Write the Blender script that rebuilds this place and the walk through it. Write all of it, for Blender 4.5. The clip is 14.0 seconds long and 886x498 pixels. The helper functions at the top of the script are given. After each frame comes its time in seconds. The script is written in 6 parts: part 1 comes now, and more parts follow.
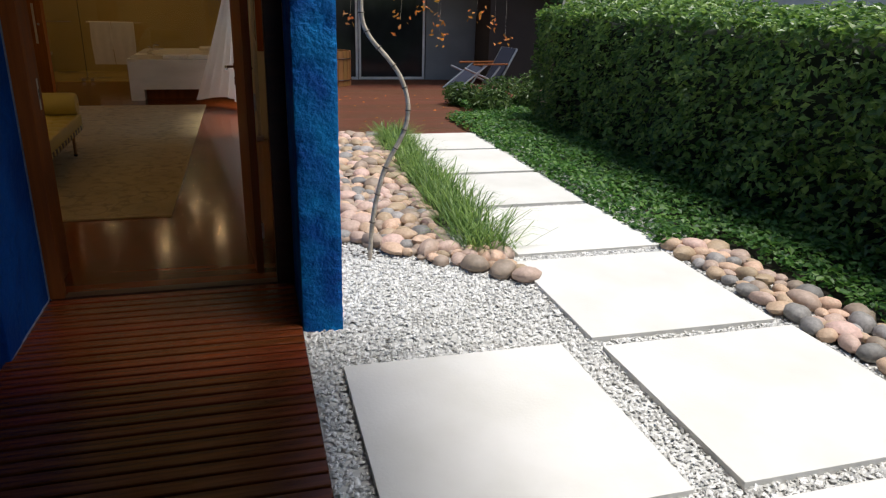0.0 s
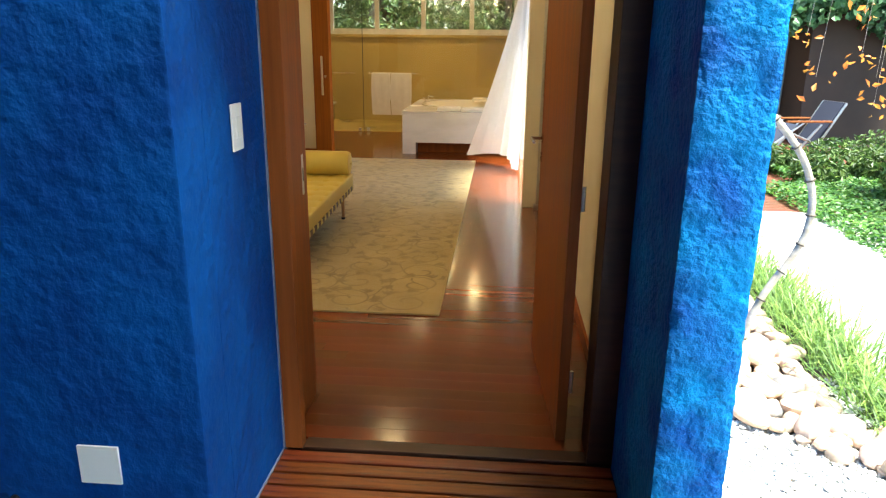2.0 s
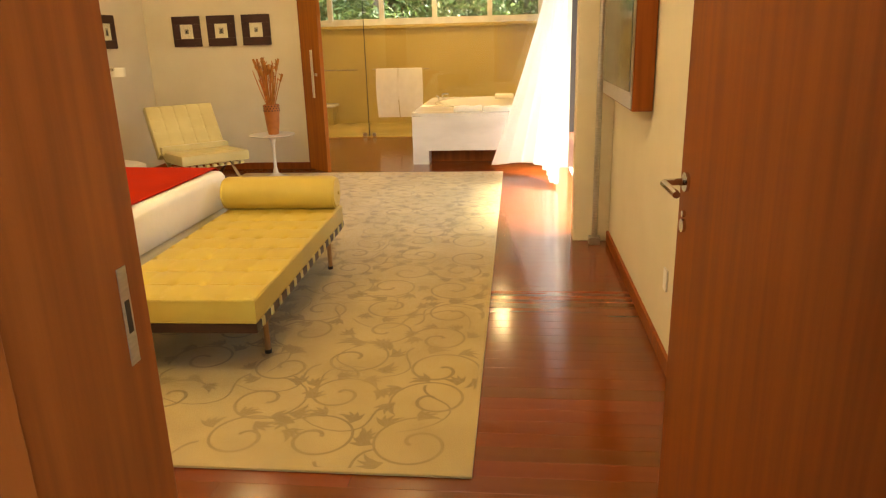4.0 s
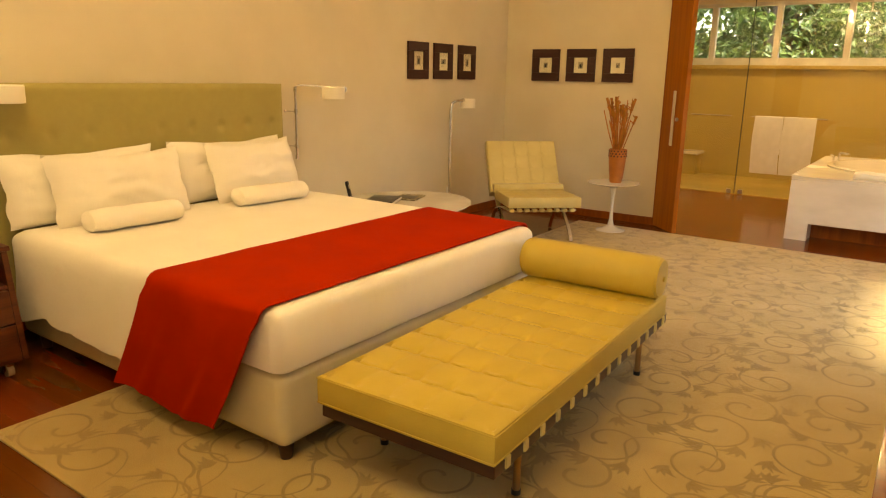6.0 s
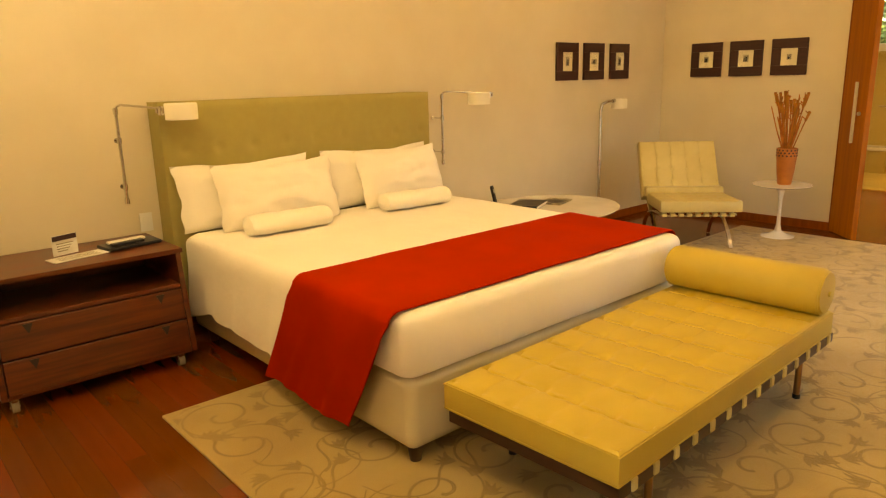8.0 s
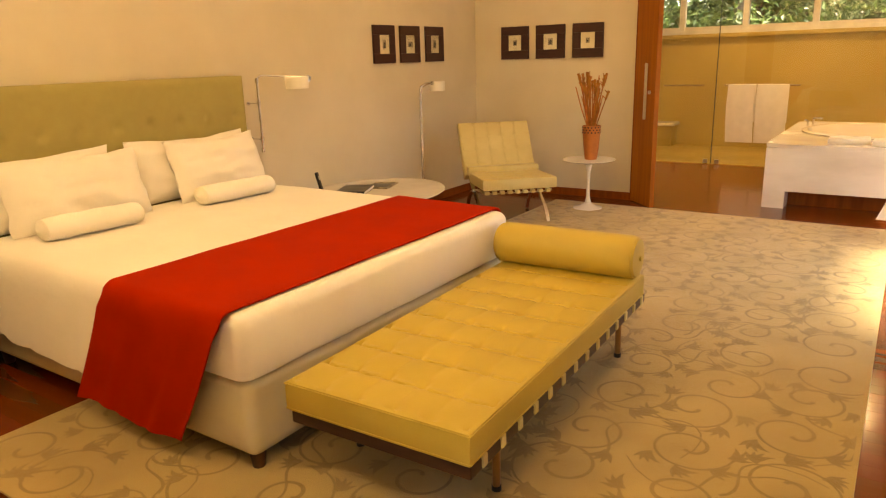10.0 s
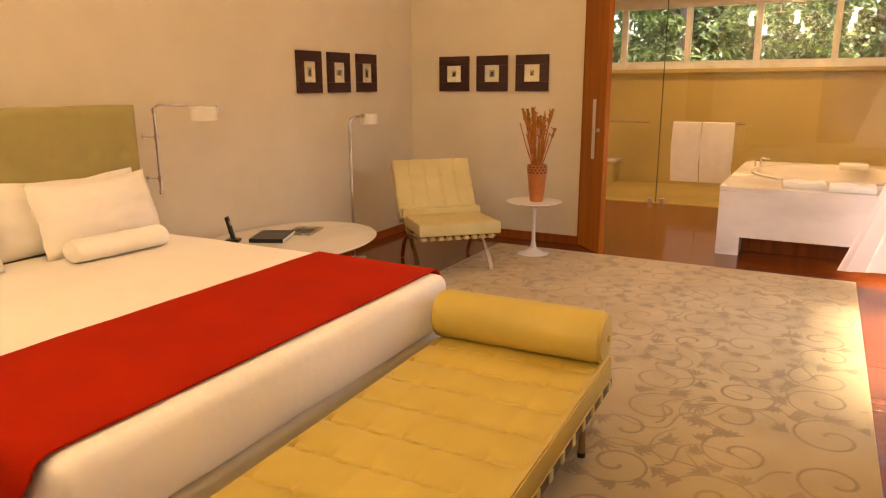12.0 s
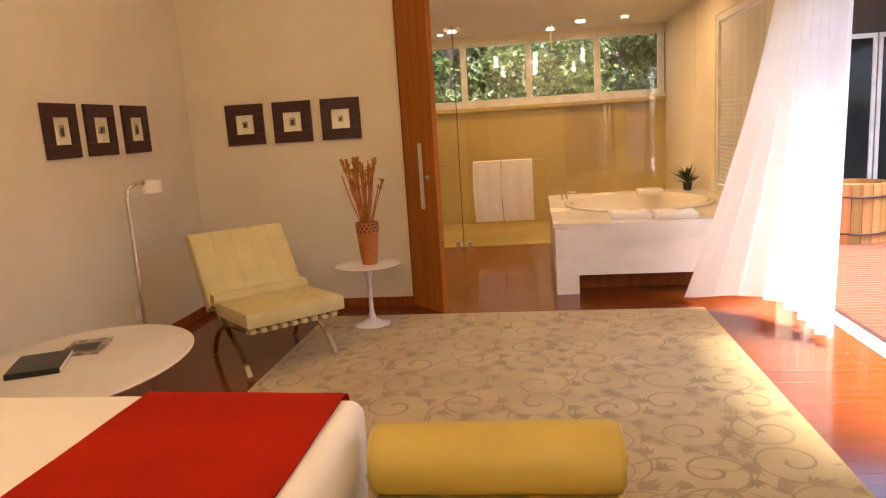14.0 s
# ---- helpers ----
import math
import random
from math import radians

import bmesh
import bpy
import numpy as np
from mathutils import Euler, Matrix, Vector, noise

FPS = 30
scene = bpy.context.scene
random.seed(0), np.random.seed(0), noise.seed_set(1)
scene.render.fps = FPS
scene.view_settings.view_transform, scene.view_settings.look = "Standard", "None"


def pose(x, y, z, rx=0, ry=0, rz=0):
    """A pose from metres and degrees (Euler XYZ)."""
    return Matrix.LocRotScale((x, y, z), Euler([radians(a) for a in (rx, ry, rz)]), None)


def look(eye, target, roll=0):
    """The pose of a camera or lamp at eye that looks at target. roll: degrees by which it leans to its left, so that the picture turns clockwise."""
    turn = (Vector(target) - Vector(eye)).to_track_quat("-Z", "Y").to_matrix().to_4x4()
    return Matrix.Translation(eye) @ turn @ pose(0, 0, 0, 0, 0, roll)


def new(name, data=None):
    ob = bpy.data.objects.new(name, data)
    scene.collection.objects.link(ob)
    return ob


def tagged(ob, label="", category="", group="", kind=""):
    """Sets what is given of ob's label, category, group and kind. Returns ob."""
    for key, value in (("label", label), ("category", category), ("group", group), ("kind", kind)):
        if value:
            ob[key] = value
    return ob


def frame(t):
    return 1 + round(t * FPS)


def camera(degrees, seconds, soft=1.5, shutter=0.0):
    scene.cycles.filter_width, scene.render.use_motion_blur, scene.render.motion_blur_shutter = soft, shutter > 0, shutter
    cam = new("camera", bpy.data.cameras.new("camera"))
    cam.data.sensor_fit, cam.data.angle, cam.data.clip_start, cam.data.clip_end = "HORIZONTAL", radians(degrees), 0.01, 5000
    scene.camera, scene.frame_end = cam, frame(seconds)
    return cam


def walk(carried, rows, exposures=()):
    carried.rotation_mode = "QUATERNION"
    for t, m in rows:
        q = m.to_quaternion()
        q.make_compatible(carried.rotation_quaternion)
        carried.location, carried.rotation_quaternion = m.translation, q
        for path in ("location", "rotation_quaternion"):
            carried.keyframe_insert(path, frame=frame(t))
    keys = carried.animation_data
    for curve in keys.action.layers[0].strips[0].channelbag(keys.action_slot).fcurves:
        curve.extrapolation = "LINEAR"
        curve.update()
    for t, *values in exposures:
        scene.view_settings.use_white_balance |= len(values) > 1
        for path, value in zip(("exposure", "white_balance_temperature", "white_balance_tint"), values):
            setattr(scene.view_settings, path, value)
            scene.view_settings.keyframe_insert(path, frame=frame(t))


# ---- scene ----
cam = camera(65.2, 14.0, 1.2)
PATH = [
    (0, (0.711, -3.68, 1.699), (1.227, -1.869, 1.023), 1.7),
    (0.5, (0.652, -3.292, 1.681), (0.8, -1.381, 1.108), 0.3),
    (1, (0.614, -2.903, 1.689), (0.515, -0.995, 1.098), 0.8),
    (1.5, (0.487, -2.497, 1.687), (0.395, -0.59, 1.093), -1.1),
    (2, (0.416, -2.108, 1.686), (0.261, -0.197, 1.117), 0.6),
    (4.5, (0.2, 0.228, 1.557), (-0.068, 2.122, 0.974), -3.4),
    (5, (0.182, 0.552, 1.571), (-0.473, 2.339, 0.957), -2.9),
    (5.5, (0.101, 0.794, 1.598), (-0.806, 2.473, 1.0), -0.3),
    (6, (0.066, 0.905, 1.592), (-1.056, 2.489, 1.109), 1.0),
    (6.5, (0.107, 0.978, 1.598), (-1.289, 2.33, 1.125), -1.0),
    (7, (0.134, 1.011, 1.608), (-1.34, 2.272, 1.122), -1.6),
    (9.5, (0.096, 0.991, 1.611), (-1.124, 2.494, 1.109), -1.9),
    (10, (0.06, 1.037, 1.603), (-1.017, 2.636, 1.071), -1.7),
    (10.5, (0.073, 1.232, 1.607), (-0.983, 2.853, 1.1), -0.4),
    (11, (0.05, 1.396, 1.618), (-0.978, 3.042, 1.135), 1.4),
    (11.5, (-0.121, 1.543, 1.604), (-1.086, 3.232, 1.139), 2.0),
    (12, (-0.303, 1.681, 1.63), (-1.235, 3.39, 1.169), -0.3),
    (12.5, (-0.5, 1.909, 1.635), (-1.349, 3.678, 1.249), -1.0),
    (13, (-0.773, 2.078, 1.622), (-1.601, 3.852, 1.215), -0.6),
    (13.5, (-1.078, 2.208, 1.644), (-1.668, 4.069, 1.209), -4.0),
    (14, (-1.277, 2.4, 1.633), (-1.553, 4.349, 1.281), -3.6),
]
EXPO = [(0.0, 0.0, 6700, 10), (0.5, 0.15, 6700, 10), (1.0, 0.7, 6700, 9), (1.5, 1.5, 6800, 6), (2.0, 2.5, 6700, 0), (4.5, 3.2, 8200, 4),
        (5.0, 3.0, 8600, 2), (5.5, 2.98, 9000, 4), (6.0, 2.92, 9900, 7), (7.0, 3.05, 11400, 5), (9.5, 3.03, 9900, 12), (11.0, 3.0, 8600, 20), (12.5, 2.92, 7700, 25), (14.0, 2.8, 7100, 24)]
walk(cam, [(t, look(eye, target, roll)) for t, eye, target, roll in PATH], EXPO)

# ---- world, sun, lamps ----
world = bpy.data.worlds.new("sky")
scene.world = world
world.use_nodes = True
wn = world.node_tree.nodes
sky = wn.new("ShaderNodeTexSky")
sky.sky_type = 'NISHITA'
sky.sun_disc = False
sky.sun_elevation = radians(72)
sky.sun_rotation = radians(105)
world.node_tree.links.new(sky.outputs[0], wn["Background"].inputs[0])
wn["Background"].inputs[1].default_value = 0.15
sun_data = bpy.data.lights.new("sun", 'SUN')
sun_data.energy, sun_data.angle, sun_data.color = 4.8, radians(22), (1.0, 0.985, 0.96)
sun = new("sun", sun_data)
sun.matrix_world = look((0, 0, 20), (-5.6, 2.0, 2))


def lamp_area(name, x, y, z, size, power, col):
    d = bpy.data.lights.new(name, 'AREA')
    d.shape, d.size, d.energy, d.color = 'DISK', size, power, col
    ob = new(name, d)
    ob.matrix_world = pose(x, y, z)
    return ob


WARM = (1.0, 0.66, 0.30)
CEIL = 2.95
HIGH = 3.9
SPOTS = [(-2.9, 1.7), (-0.3, 1.7), (-2.9, 4.0), (-0.5, 4.3), (-2.9, 6.6), (-1.0, 6.6)]
BATH_SPOTS = [(-2.6, 10.2), (-1.0, 9.9), (0.0, 10.6), (-0.6, 12.6), (-2.4, 12.6)]
for sx, sy in SPOTS:
    lamp_area("downlight_lamp", sx, sy, HIGH - 0.03, 0.35, 0.85 if sy < 2 else 1.6, WARM)
for sx, sy in BATH_SPOTS:
    lamp_area("downlight_lamp", sx, sy, CEIL - 0.03, 0.12, 1.9, WARM)

# ---- materials ----


def mat(name, col, rough=0.5, metal=0.0, col2=None, scale=6.0, stretch=(1, 1, 1), bump=0.0, bscale=80.0,
        coat=0.0, spec=0.5, rnd=0.0, island=0.0, detail=6.0, bdist=0.01, rvary=0.08, sheen=0.0, contrast=(0.35, 0.65)):
    m = bpy.data.materials.new(name)
    m.use_nodes = True
    nt = m.node_tree
    n, li = nt.nodes, nt.links
    b = n["Principled BSDF"]
    b.inputs["Metallic"].default_value = metal
    b.inputs["Coat Weight"].default_value = coat
    b.inputs["Specular IOR Level"].default_value = spec
    b.inputs["Coat Roughness"].default_value = 0.08
    b.inputs["Sheen Weight"].default_value = sheen
    tc = n.new("ShaderNodeTexCoord")
    mp = n.new("ShaderNodeMapping")
    mp.inputs["Scale"].default_value = stretch
    li.new(tc.outputs["Object"], mp.inputs["Vector"])
    nz = n.new("ShaderNodeTexNoise")
    nz.inputs["Scale"].default_value = scale
    nz.inputs["Detail"].default_value = detail
    li.new(mp.outputs[0], nz.inputs["Vector"])
    ramp = n.new("ShaderNodeValToRGB")
    ramp.color_ramp.elements[0].position, ramp.color_ramp.elements[1].position = contrast
    c2 = col2 or tuple(c * 0.82 for c in col)
    ramp.color_ramp.elements[0].color = (*c2, 1)
    ramp.color_ramp.elements[1].color = (*col, 1)
    li.new(nz.outputs["Fac"], ramp.inputs["Fac"])
    out = ramp.outputs["Color"]
    if rnd or island:
        hv = n.new("ShaderNodeHueSaturation")
        src = n.new("ShaderNodeObjectInfo").outputs["Random"] if rnd else n.new("ShaderNodeNewGeometry").outputs["Random Per Island"]
        mr = n.new("ShaderNodeMapRange")
        amount = rnd or island
        mr.inputs["To Min"].default_value, mr.inputs["To Max"].default_value = 1 - amount, 1 + amount
        li.new(src, mr.inputs["Value"])
        li.new(mr.outputs[0], hv.inputs["Value"])
        mh = n.new("ShaderNodeMapRange")
        mh.inputs["To Min"].default_value, mh.inputs["To Max"].default_value = 0.5 + amount * 0.05, 0.5 - amount * 0.05
        li.new(src, mh.inputs["Value"])
        li.new(mh.outputs[0], hv.inputs["Hue"])
        li.new(out, hv.inputs["Color"])
        out = hv.outputs["Color"]
    li.new(out, b.inputs["Base Color"])
    rr = n.new("ShaderNodeMapRange")
    rr.inputs["To Min"].default_value = max(0.0, rough - rvary)
    rr.inputs["To Max"].default_value = min(1.0, rough + rvary)
    li.new(nz.outputs["Fac"], rr.inputs["Value"])
    li.new(rr.outputs[0], b.inputs["Roughness"])
    if bump:
        nb = n.new("ShaderNodeTexNoise")
        nb.inputs["Scale"].default_value = bscale
        nb.inputs["Detail"].default_value = 5
        li.new(mp.outputs[0], nb.inputs["Vector"])
        bp = n.new("ShaderNodeBump")
        bp.inputs["Strength"].default_value = bump
        bp.inputs["Distance"].default_value = bdist
        li.new(nb.outputs["Fac"], bp.inputs["Height"])
        li.new(bp.outputs[0], b.inputs["Normal"])
    return m


def glass(name, tint=(1, 1, 1), rough=0.0):
    m = bpy.data.materials.new(name)
    m.use_nodes = True
    b = m.node_tree.nodes["Principled BSDF"]
    b.inputs["Base Color"].default_value = (*tint, 1)
    b.inputs["Roughness"].default_value = rough
    b.inputs["Transmission Weight"].default_value = 1
    b.inputs["IOR"].default_value = 1.45
    return m


def glow(name, col, power):
    m = bpy.data.materials.new(name)
    m.use_nodes = True
    b = m.node_tree.nodes["Principled BSDF"]
    b.inputs["Base Color"].default_value = (*col, 1)
    b.inputs["Emission Color"].default_value = (*col, 1)
    b.inputs["Emission Strength"].default_value = power
    return m


M_WALL = mat("wall_paint", (0.72, 0.645, 0.495), 0.75, col2=(0.68, 0.605, 0.455), scale=2.2, bump=0.06, bscale=140)
M_CEIL = mat("ceiling_paint", (0.8, 0.77, 0.7), 0.8, col2=(0.77, 0.74, 0.67), scale=2, bump=0.04, bscale=120)
# One blue stucco twice: brighter for the lit fin, darkened for shaded walls.
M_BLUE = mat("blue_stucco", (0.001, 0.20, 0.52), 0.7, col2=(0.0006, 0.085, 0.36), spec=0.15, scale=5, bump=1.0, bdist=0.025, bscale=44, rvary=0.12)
M_BLUE_SHADED = mat("blue_stucco_shaded", (0.001, 0.062, 0.27), 0.75, col2=(0.0006, 0.036, 0.19), spec=0.12, scale=3, bump=0.8, bdist=0.02, bscale=17, rvary=0.12)
M_FLOOR = mat("jatoba_floor", (0.185, 0.042, 0.008), 0.16, col2=(0.15, 0.031, 0.006), scale=2.0, stretch=(0.35, 4, 4), bump=0.006, bscale=20, coat=0.2, spec=0.42, rnd=0.16, rvary=0.02)
M_DECK = mat("deck_wood", (0.155, 0.034, 0.009), 0.22, col2=(0.085, 0.017, 0.005), scale=5, stretch=(0.6, 10, 10), bump=0.15, bscale=50, rnd=0.25)
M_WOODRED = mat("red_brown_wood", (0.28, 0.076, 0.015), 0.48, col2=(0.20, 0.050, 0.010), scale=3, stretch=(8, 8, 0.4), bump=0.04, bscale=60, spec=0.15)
M_WOODSIDE = mat("nightstand_wood", (0.14, 0.030, 0.009), 0.36, col2=(0.065, 0.013, 0.004), scale=4, stretch=(9, 0.6, 9), bump=0.04, bscale=60, coat=0.25)
M_PANEL = mat("door_wood", (0.33, 0.11, 0.03), 0.38, col2=(0.23, 0.07, 0.019), scale=3, stretch=(9, 9, 0.4), bump=0.04, bscale=50, coat=0.2)
M_RUG = mat("wool_rug", (0.49, 0.36, 0.145), 0.95, col2=(0.40, 0.285, 0.105), scale=2.5, bump=0.5, bscale=260, sheen=0.3)
M_RUGPAT = mat("rug_scrolls", (0.34, 0.24, 0.083), 0.95, col2=(0.265, 0.183, 0.06), scale=3, bump=0.5, bscale=260, sheen=0.3)
M_LINEN = mat("white_linen", (0.90, 0.86, 0.77), 0.85, col2=(0.87, 0.825, 0.735), scale=3, bump=0.22, bscale=11, bdist=0.02, sheen=0.2)
M_RED = mat("red_throw", (0.43, 0.019, 0.005), 0.9, col2=(0.36, 0.014, 0.004), scale=4, bump=0.3, bscale=220, spec=0.1)
M_HEAD = mat("olive_headboard", (0.38, 0.325, 0.12), 0.85, col2=(0.36, 0.305, 0.11), scale=14, bump=0.25, bscale=200)
M_WOODOR = mat("orange_brown_wood", (0.38, 0.125, 0.018), 0.48, col2=(0.29, 0.088, 0.012), scale=3, stretch=(8, 8, 0.4), bump=0.04, bscale=60, spec=0.15)
M_DARKSEAL = mat("dark_seal", (0.03, 0.035, 0.03), 0.5, col2=(0.025, 0.03, 0.025), scale=20)
M_SEALANT = mat("grey_sealant", (0.20, 0.23, 0.30), 0.6, col2=(0.12, 0.14, 0.20), scale=14)
M_BASE = mat("beige_bed_base", (0.68, 0.61, 0.42), 0.5, col2=(0.62, 0.55, 0.375), scale=4, bump=0.08, bscale=90)
M_LEATHER = mat("yellow_leather", (0.56, 0.415, 0.085), 0.45, col2=(0.50, 0.365, 0.07), scale=4, bump=0.12, bscale=120)
M_LEATHER_S = mat("yellow_leather_side", (0.56, 0.42, 0.09), 0.5, col2=(0.50, 0.37, 0.075), scale=4, bump=0.12, bscale=120)
M_CHAIRL = mat("pale_leather", (0.62, 0.52, 0.24), 0.45, col2=(0.56, 0.46, 0.205), scale=4, bump=0.12, bscale=120)
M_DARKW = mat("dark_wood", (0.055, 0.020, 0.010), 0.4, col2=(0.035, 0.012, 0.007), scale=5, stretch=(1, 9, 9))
M_STEEL = mat("chrome", (0.75, 0.74, 0.72), 0.14, 1.0, scale=12, rvary=0.05)
M_BRUSH = mat("brushed_steel", (0.62, 0.60, 0.57), 0.35, 1.0, scale=20, stretch=(1, 1, 8))
M_WHITE = mat("white_lacquer", (0.82, 0.80, 0.76), 0.22, col2=(0.79, 0.77, 0.73), scale=3, coat=0.3)
M_PLASTIC = mat("white_plastic", (0.80, 0.79, 0.75), 0.35, col2=(0.77, 0.76, 0.72), scale=4)
M_BLACK = mat("black_plastic", (0.012, 0.012, 0.012), 0.35, scale=8)
M_FRAME = mat("dark_frame_wood", (0.050, 0.014, 0.012), 0.4, col2=(0.032, 0.009, 0.008), scale=6, stretch=(1, 6, 6))
M_MAT = mat("cream_mount", (0.72, 0.66, 0.50), 0.9, scale=5)
M_INK = mat("grey_print", (0.16, 0.14, 0.11), 0.9, col2=(0.40, 0.36, 0.27), scale=24)
M_TERRA = mat("terracotta", (0.46, 0.155, 0.035), 0.5, col2=(0.36, 0.115, 0.025), scale=9, bump=0.1, bscale=60)
M_STICK = mat("dried_stalks", (0.52, 0.20, 0.030), 0.7, col2=(0.30, 0.10, 0.018), scale=14, bump=0.2, bscale=70, island=0.3)
M_MARBLE = mat("white_marble", (0.74, 0.70, 0.64), 0.25, col2=(0.62, 0.58, 0.52), scale=1.6, stretch=(1, 1, 3), detail=10, contrast=(0.3, 0.55), coat=0.2)
M_GOLD = mat("ochre_stone", (0.46, 0.35, 0.12), 0.22, col2=(0.40, 0.30, 0.10), scale=1.2, bump=0.02, bscale=40)
M_TUB = mat("tub_acrylic", (0.80, 0.74, 0.62), 0.2, col2=(0.78, 0.72, 0.60), scale=3, coat=0.4)
M_TOWEL = mat("white_towel", (0.82, 0.78, 0.70), 0.95, col2=(0.77, 0.73, 0.65), scale=8, bump=0.5, bscale=180, sheen=0.3)
M_CURTAIN = mat("sheer_curtain", (0.86, 0.85, 0.82), 0.9, col2=(0.83, 0.82, 0.79), scale=6, bump=0.1, bscale=120)
ct = M_CURTAIN.node_tree
cb = ct.nodes["Principled BSDF"]
tl = ct.nodes.new("ShaderNodeBsdfTranslucent")
tl.inputs["Color"].default_value = (0.9, 0.9, 0.88, 1)
cm = ct.nodes.new("ShaderNodeMixShader")
cm.inputs[0].default_value = 0.6
ct.links.new(cb.outputs[0], cm.inputs[1])
ct.links.new(tl.outputs[0], cm.inputs[2])
ct.links.new(cm.outputs[0], ct.nodes["Material Output"].inputs[0])
M_ALU = mat("white_aluminium", (0.70, 0.68, 0.63), 0.4, 0.0, scale=6)
M_GLASS = glass("clear_glass")
M_SLAB = mat("pale_concrete", (0.66, 0.64, 0.60), 0.75, col2=(0.58, 0.56, 0.51), scale=1.8, bump=0.12, bscale=60, rnd=0.05)
M_DARKGAP = mat("dark_soil", (0.045, 0.032, 0.022), 0.95, col2=(0.025, 0.018, 0.012), scale=9, bump=0.6, bscale=40)

# ---- mesh helpers ----


def box(bm, x0, x1, y0, y1, z0, z1, bevel=0.0, seg=2):
    r = bmesh.ops.create_cube(bm, size=1.0)
    vs = r["verts"]
    for v in vs:
        v.co = Vector((x0 + (v.co.x + 0.5) * (x1 - x0), y0 + (v.co.y + 0.5) * (y1 - y0), z0 + (v.co.z + 0.5) * (z1 - z0)))
    if bevel:
        es = list({e for v in vs for e in v.link_edges})
        bmesh.ops.bevel(bm, geom=es, offset=bevel, segments=seg, profile=0.5, affect='EDGES')
    return bm


def tube(bm, pts, r, sides=8, r1=None, caps=True):
    pts = [Vector(p) for p in pts]
    rings = []
    up = Vector((0, 0, 1))
    prev = None
    for i, p in enumerate(pts):
        d = (pts[min(i + 1, len(pts) - 1)] - pts[max(i - 1, 0)]).normalized()
        if prev is None:
            side = d.cross(up if abs(d.z) < 0.9 else Vector((1, 0, 0))).normalized()
        else:
            side = (prev - d * prev.dot(d)).normalized()
        prev = side
        o = d.cross(side)
        k = i / max(1, len(pts) - 1)
        rad = r if r1 is None else r + (r1 - r) * k
        rings.append([bm.verts.new(p + (side * math.cos(a) + o * math.sin(a)) * rad)
                      for a in (2 * math.pi * j / sides for j in range(sides))])
    for a, b in zip(rings, rings[1:]):
        for j in range(sides):
            bm.faces.new((a[j], a[(j + 1) % sides], b[(j + 1) % sides], b[j]))
    if caps:
        bm.faces.new(rings[0][::-1])
        bm.faces.new(rings[-1])
    return bm


def lathe(bm, prof, sides=24, cx=0.0, cy=0.0, ax=1.0, ay=1.0):
    rings = [[bm.verts.new((cx + r * ax * math.cos(2 * math.pi * j / sides), cy + r * ay * math.sin(2 * math.pi * j / sides), z))
              for j in range(sides)] for r, z in prof]
    for a, b in zip(rings, rings[1:]):
        for j in range(sides):
            bm.faces.new((a[j], a[(j + 1) % sides], b[(j + 1) % sides], b[j]))
    bm.faces.new(rings[0][::-1])
    bm.faces.new(rings[-1])
    return bm


def mesh_of(bm, name, material, smooth=True):
    bmesh.ops.recalc_face_normals(bm, faces=bm.faces)
    me = bpy.data.meshes.new(name)
    bm.to_mesh(me)
    bm.free()
    me.materials.append(material)
    if smooth:
        me.shade_smooth()
        me.set_sharp_from_angle(angle=radians(38))
        if len(me.polygons) < 400:
            weigh_normals(me)
    return me


def weigh_normals(me):
    """Large flat faces keep their own normal beside small bevels."""
    polys = me.polygons
    at = {}
    for p in polys:
        for v in p.vertices:
            at.setdefault(v, []).append((p.normal.copy(), p.area))
    out = []
    for p in polys:
        n0 = p.normal
        for v in p.vertices:
            s = Vector((0, 0, 0))
            for n, a in at[v]:
                if n.dot(n0) > 0.72:
                    s += n * a
            out.append(s.normalized() if s.length > 0 else n0)
    me.normals_split_custom_set(out)


def part(name, bm, material, parent, label=""):
    ob = new(name, mesh_of(bm, name, material))
    ob.parent = parent
    if label:
        ob["label"] = label
    return ob


def thing(name, x, y, z, rz, label, category, group=""):
    ob = new(name)
    ob.matrix_basis = pose(x, y, z, 0, 0, rz)
    return tagged(ob, label, category, group)


def setting(name, bm, material, label="", category=""):
    return tagged(new(name, mesh_of(bm, name, material)), label, category, kind="structure")


def bmb(*args, **kw):
    return box(bmesh.new(), *args, **kw)


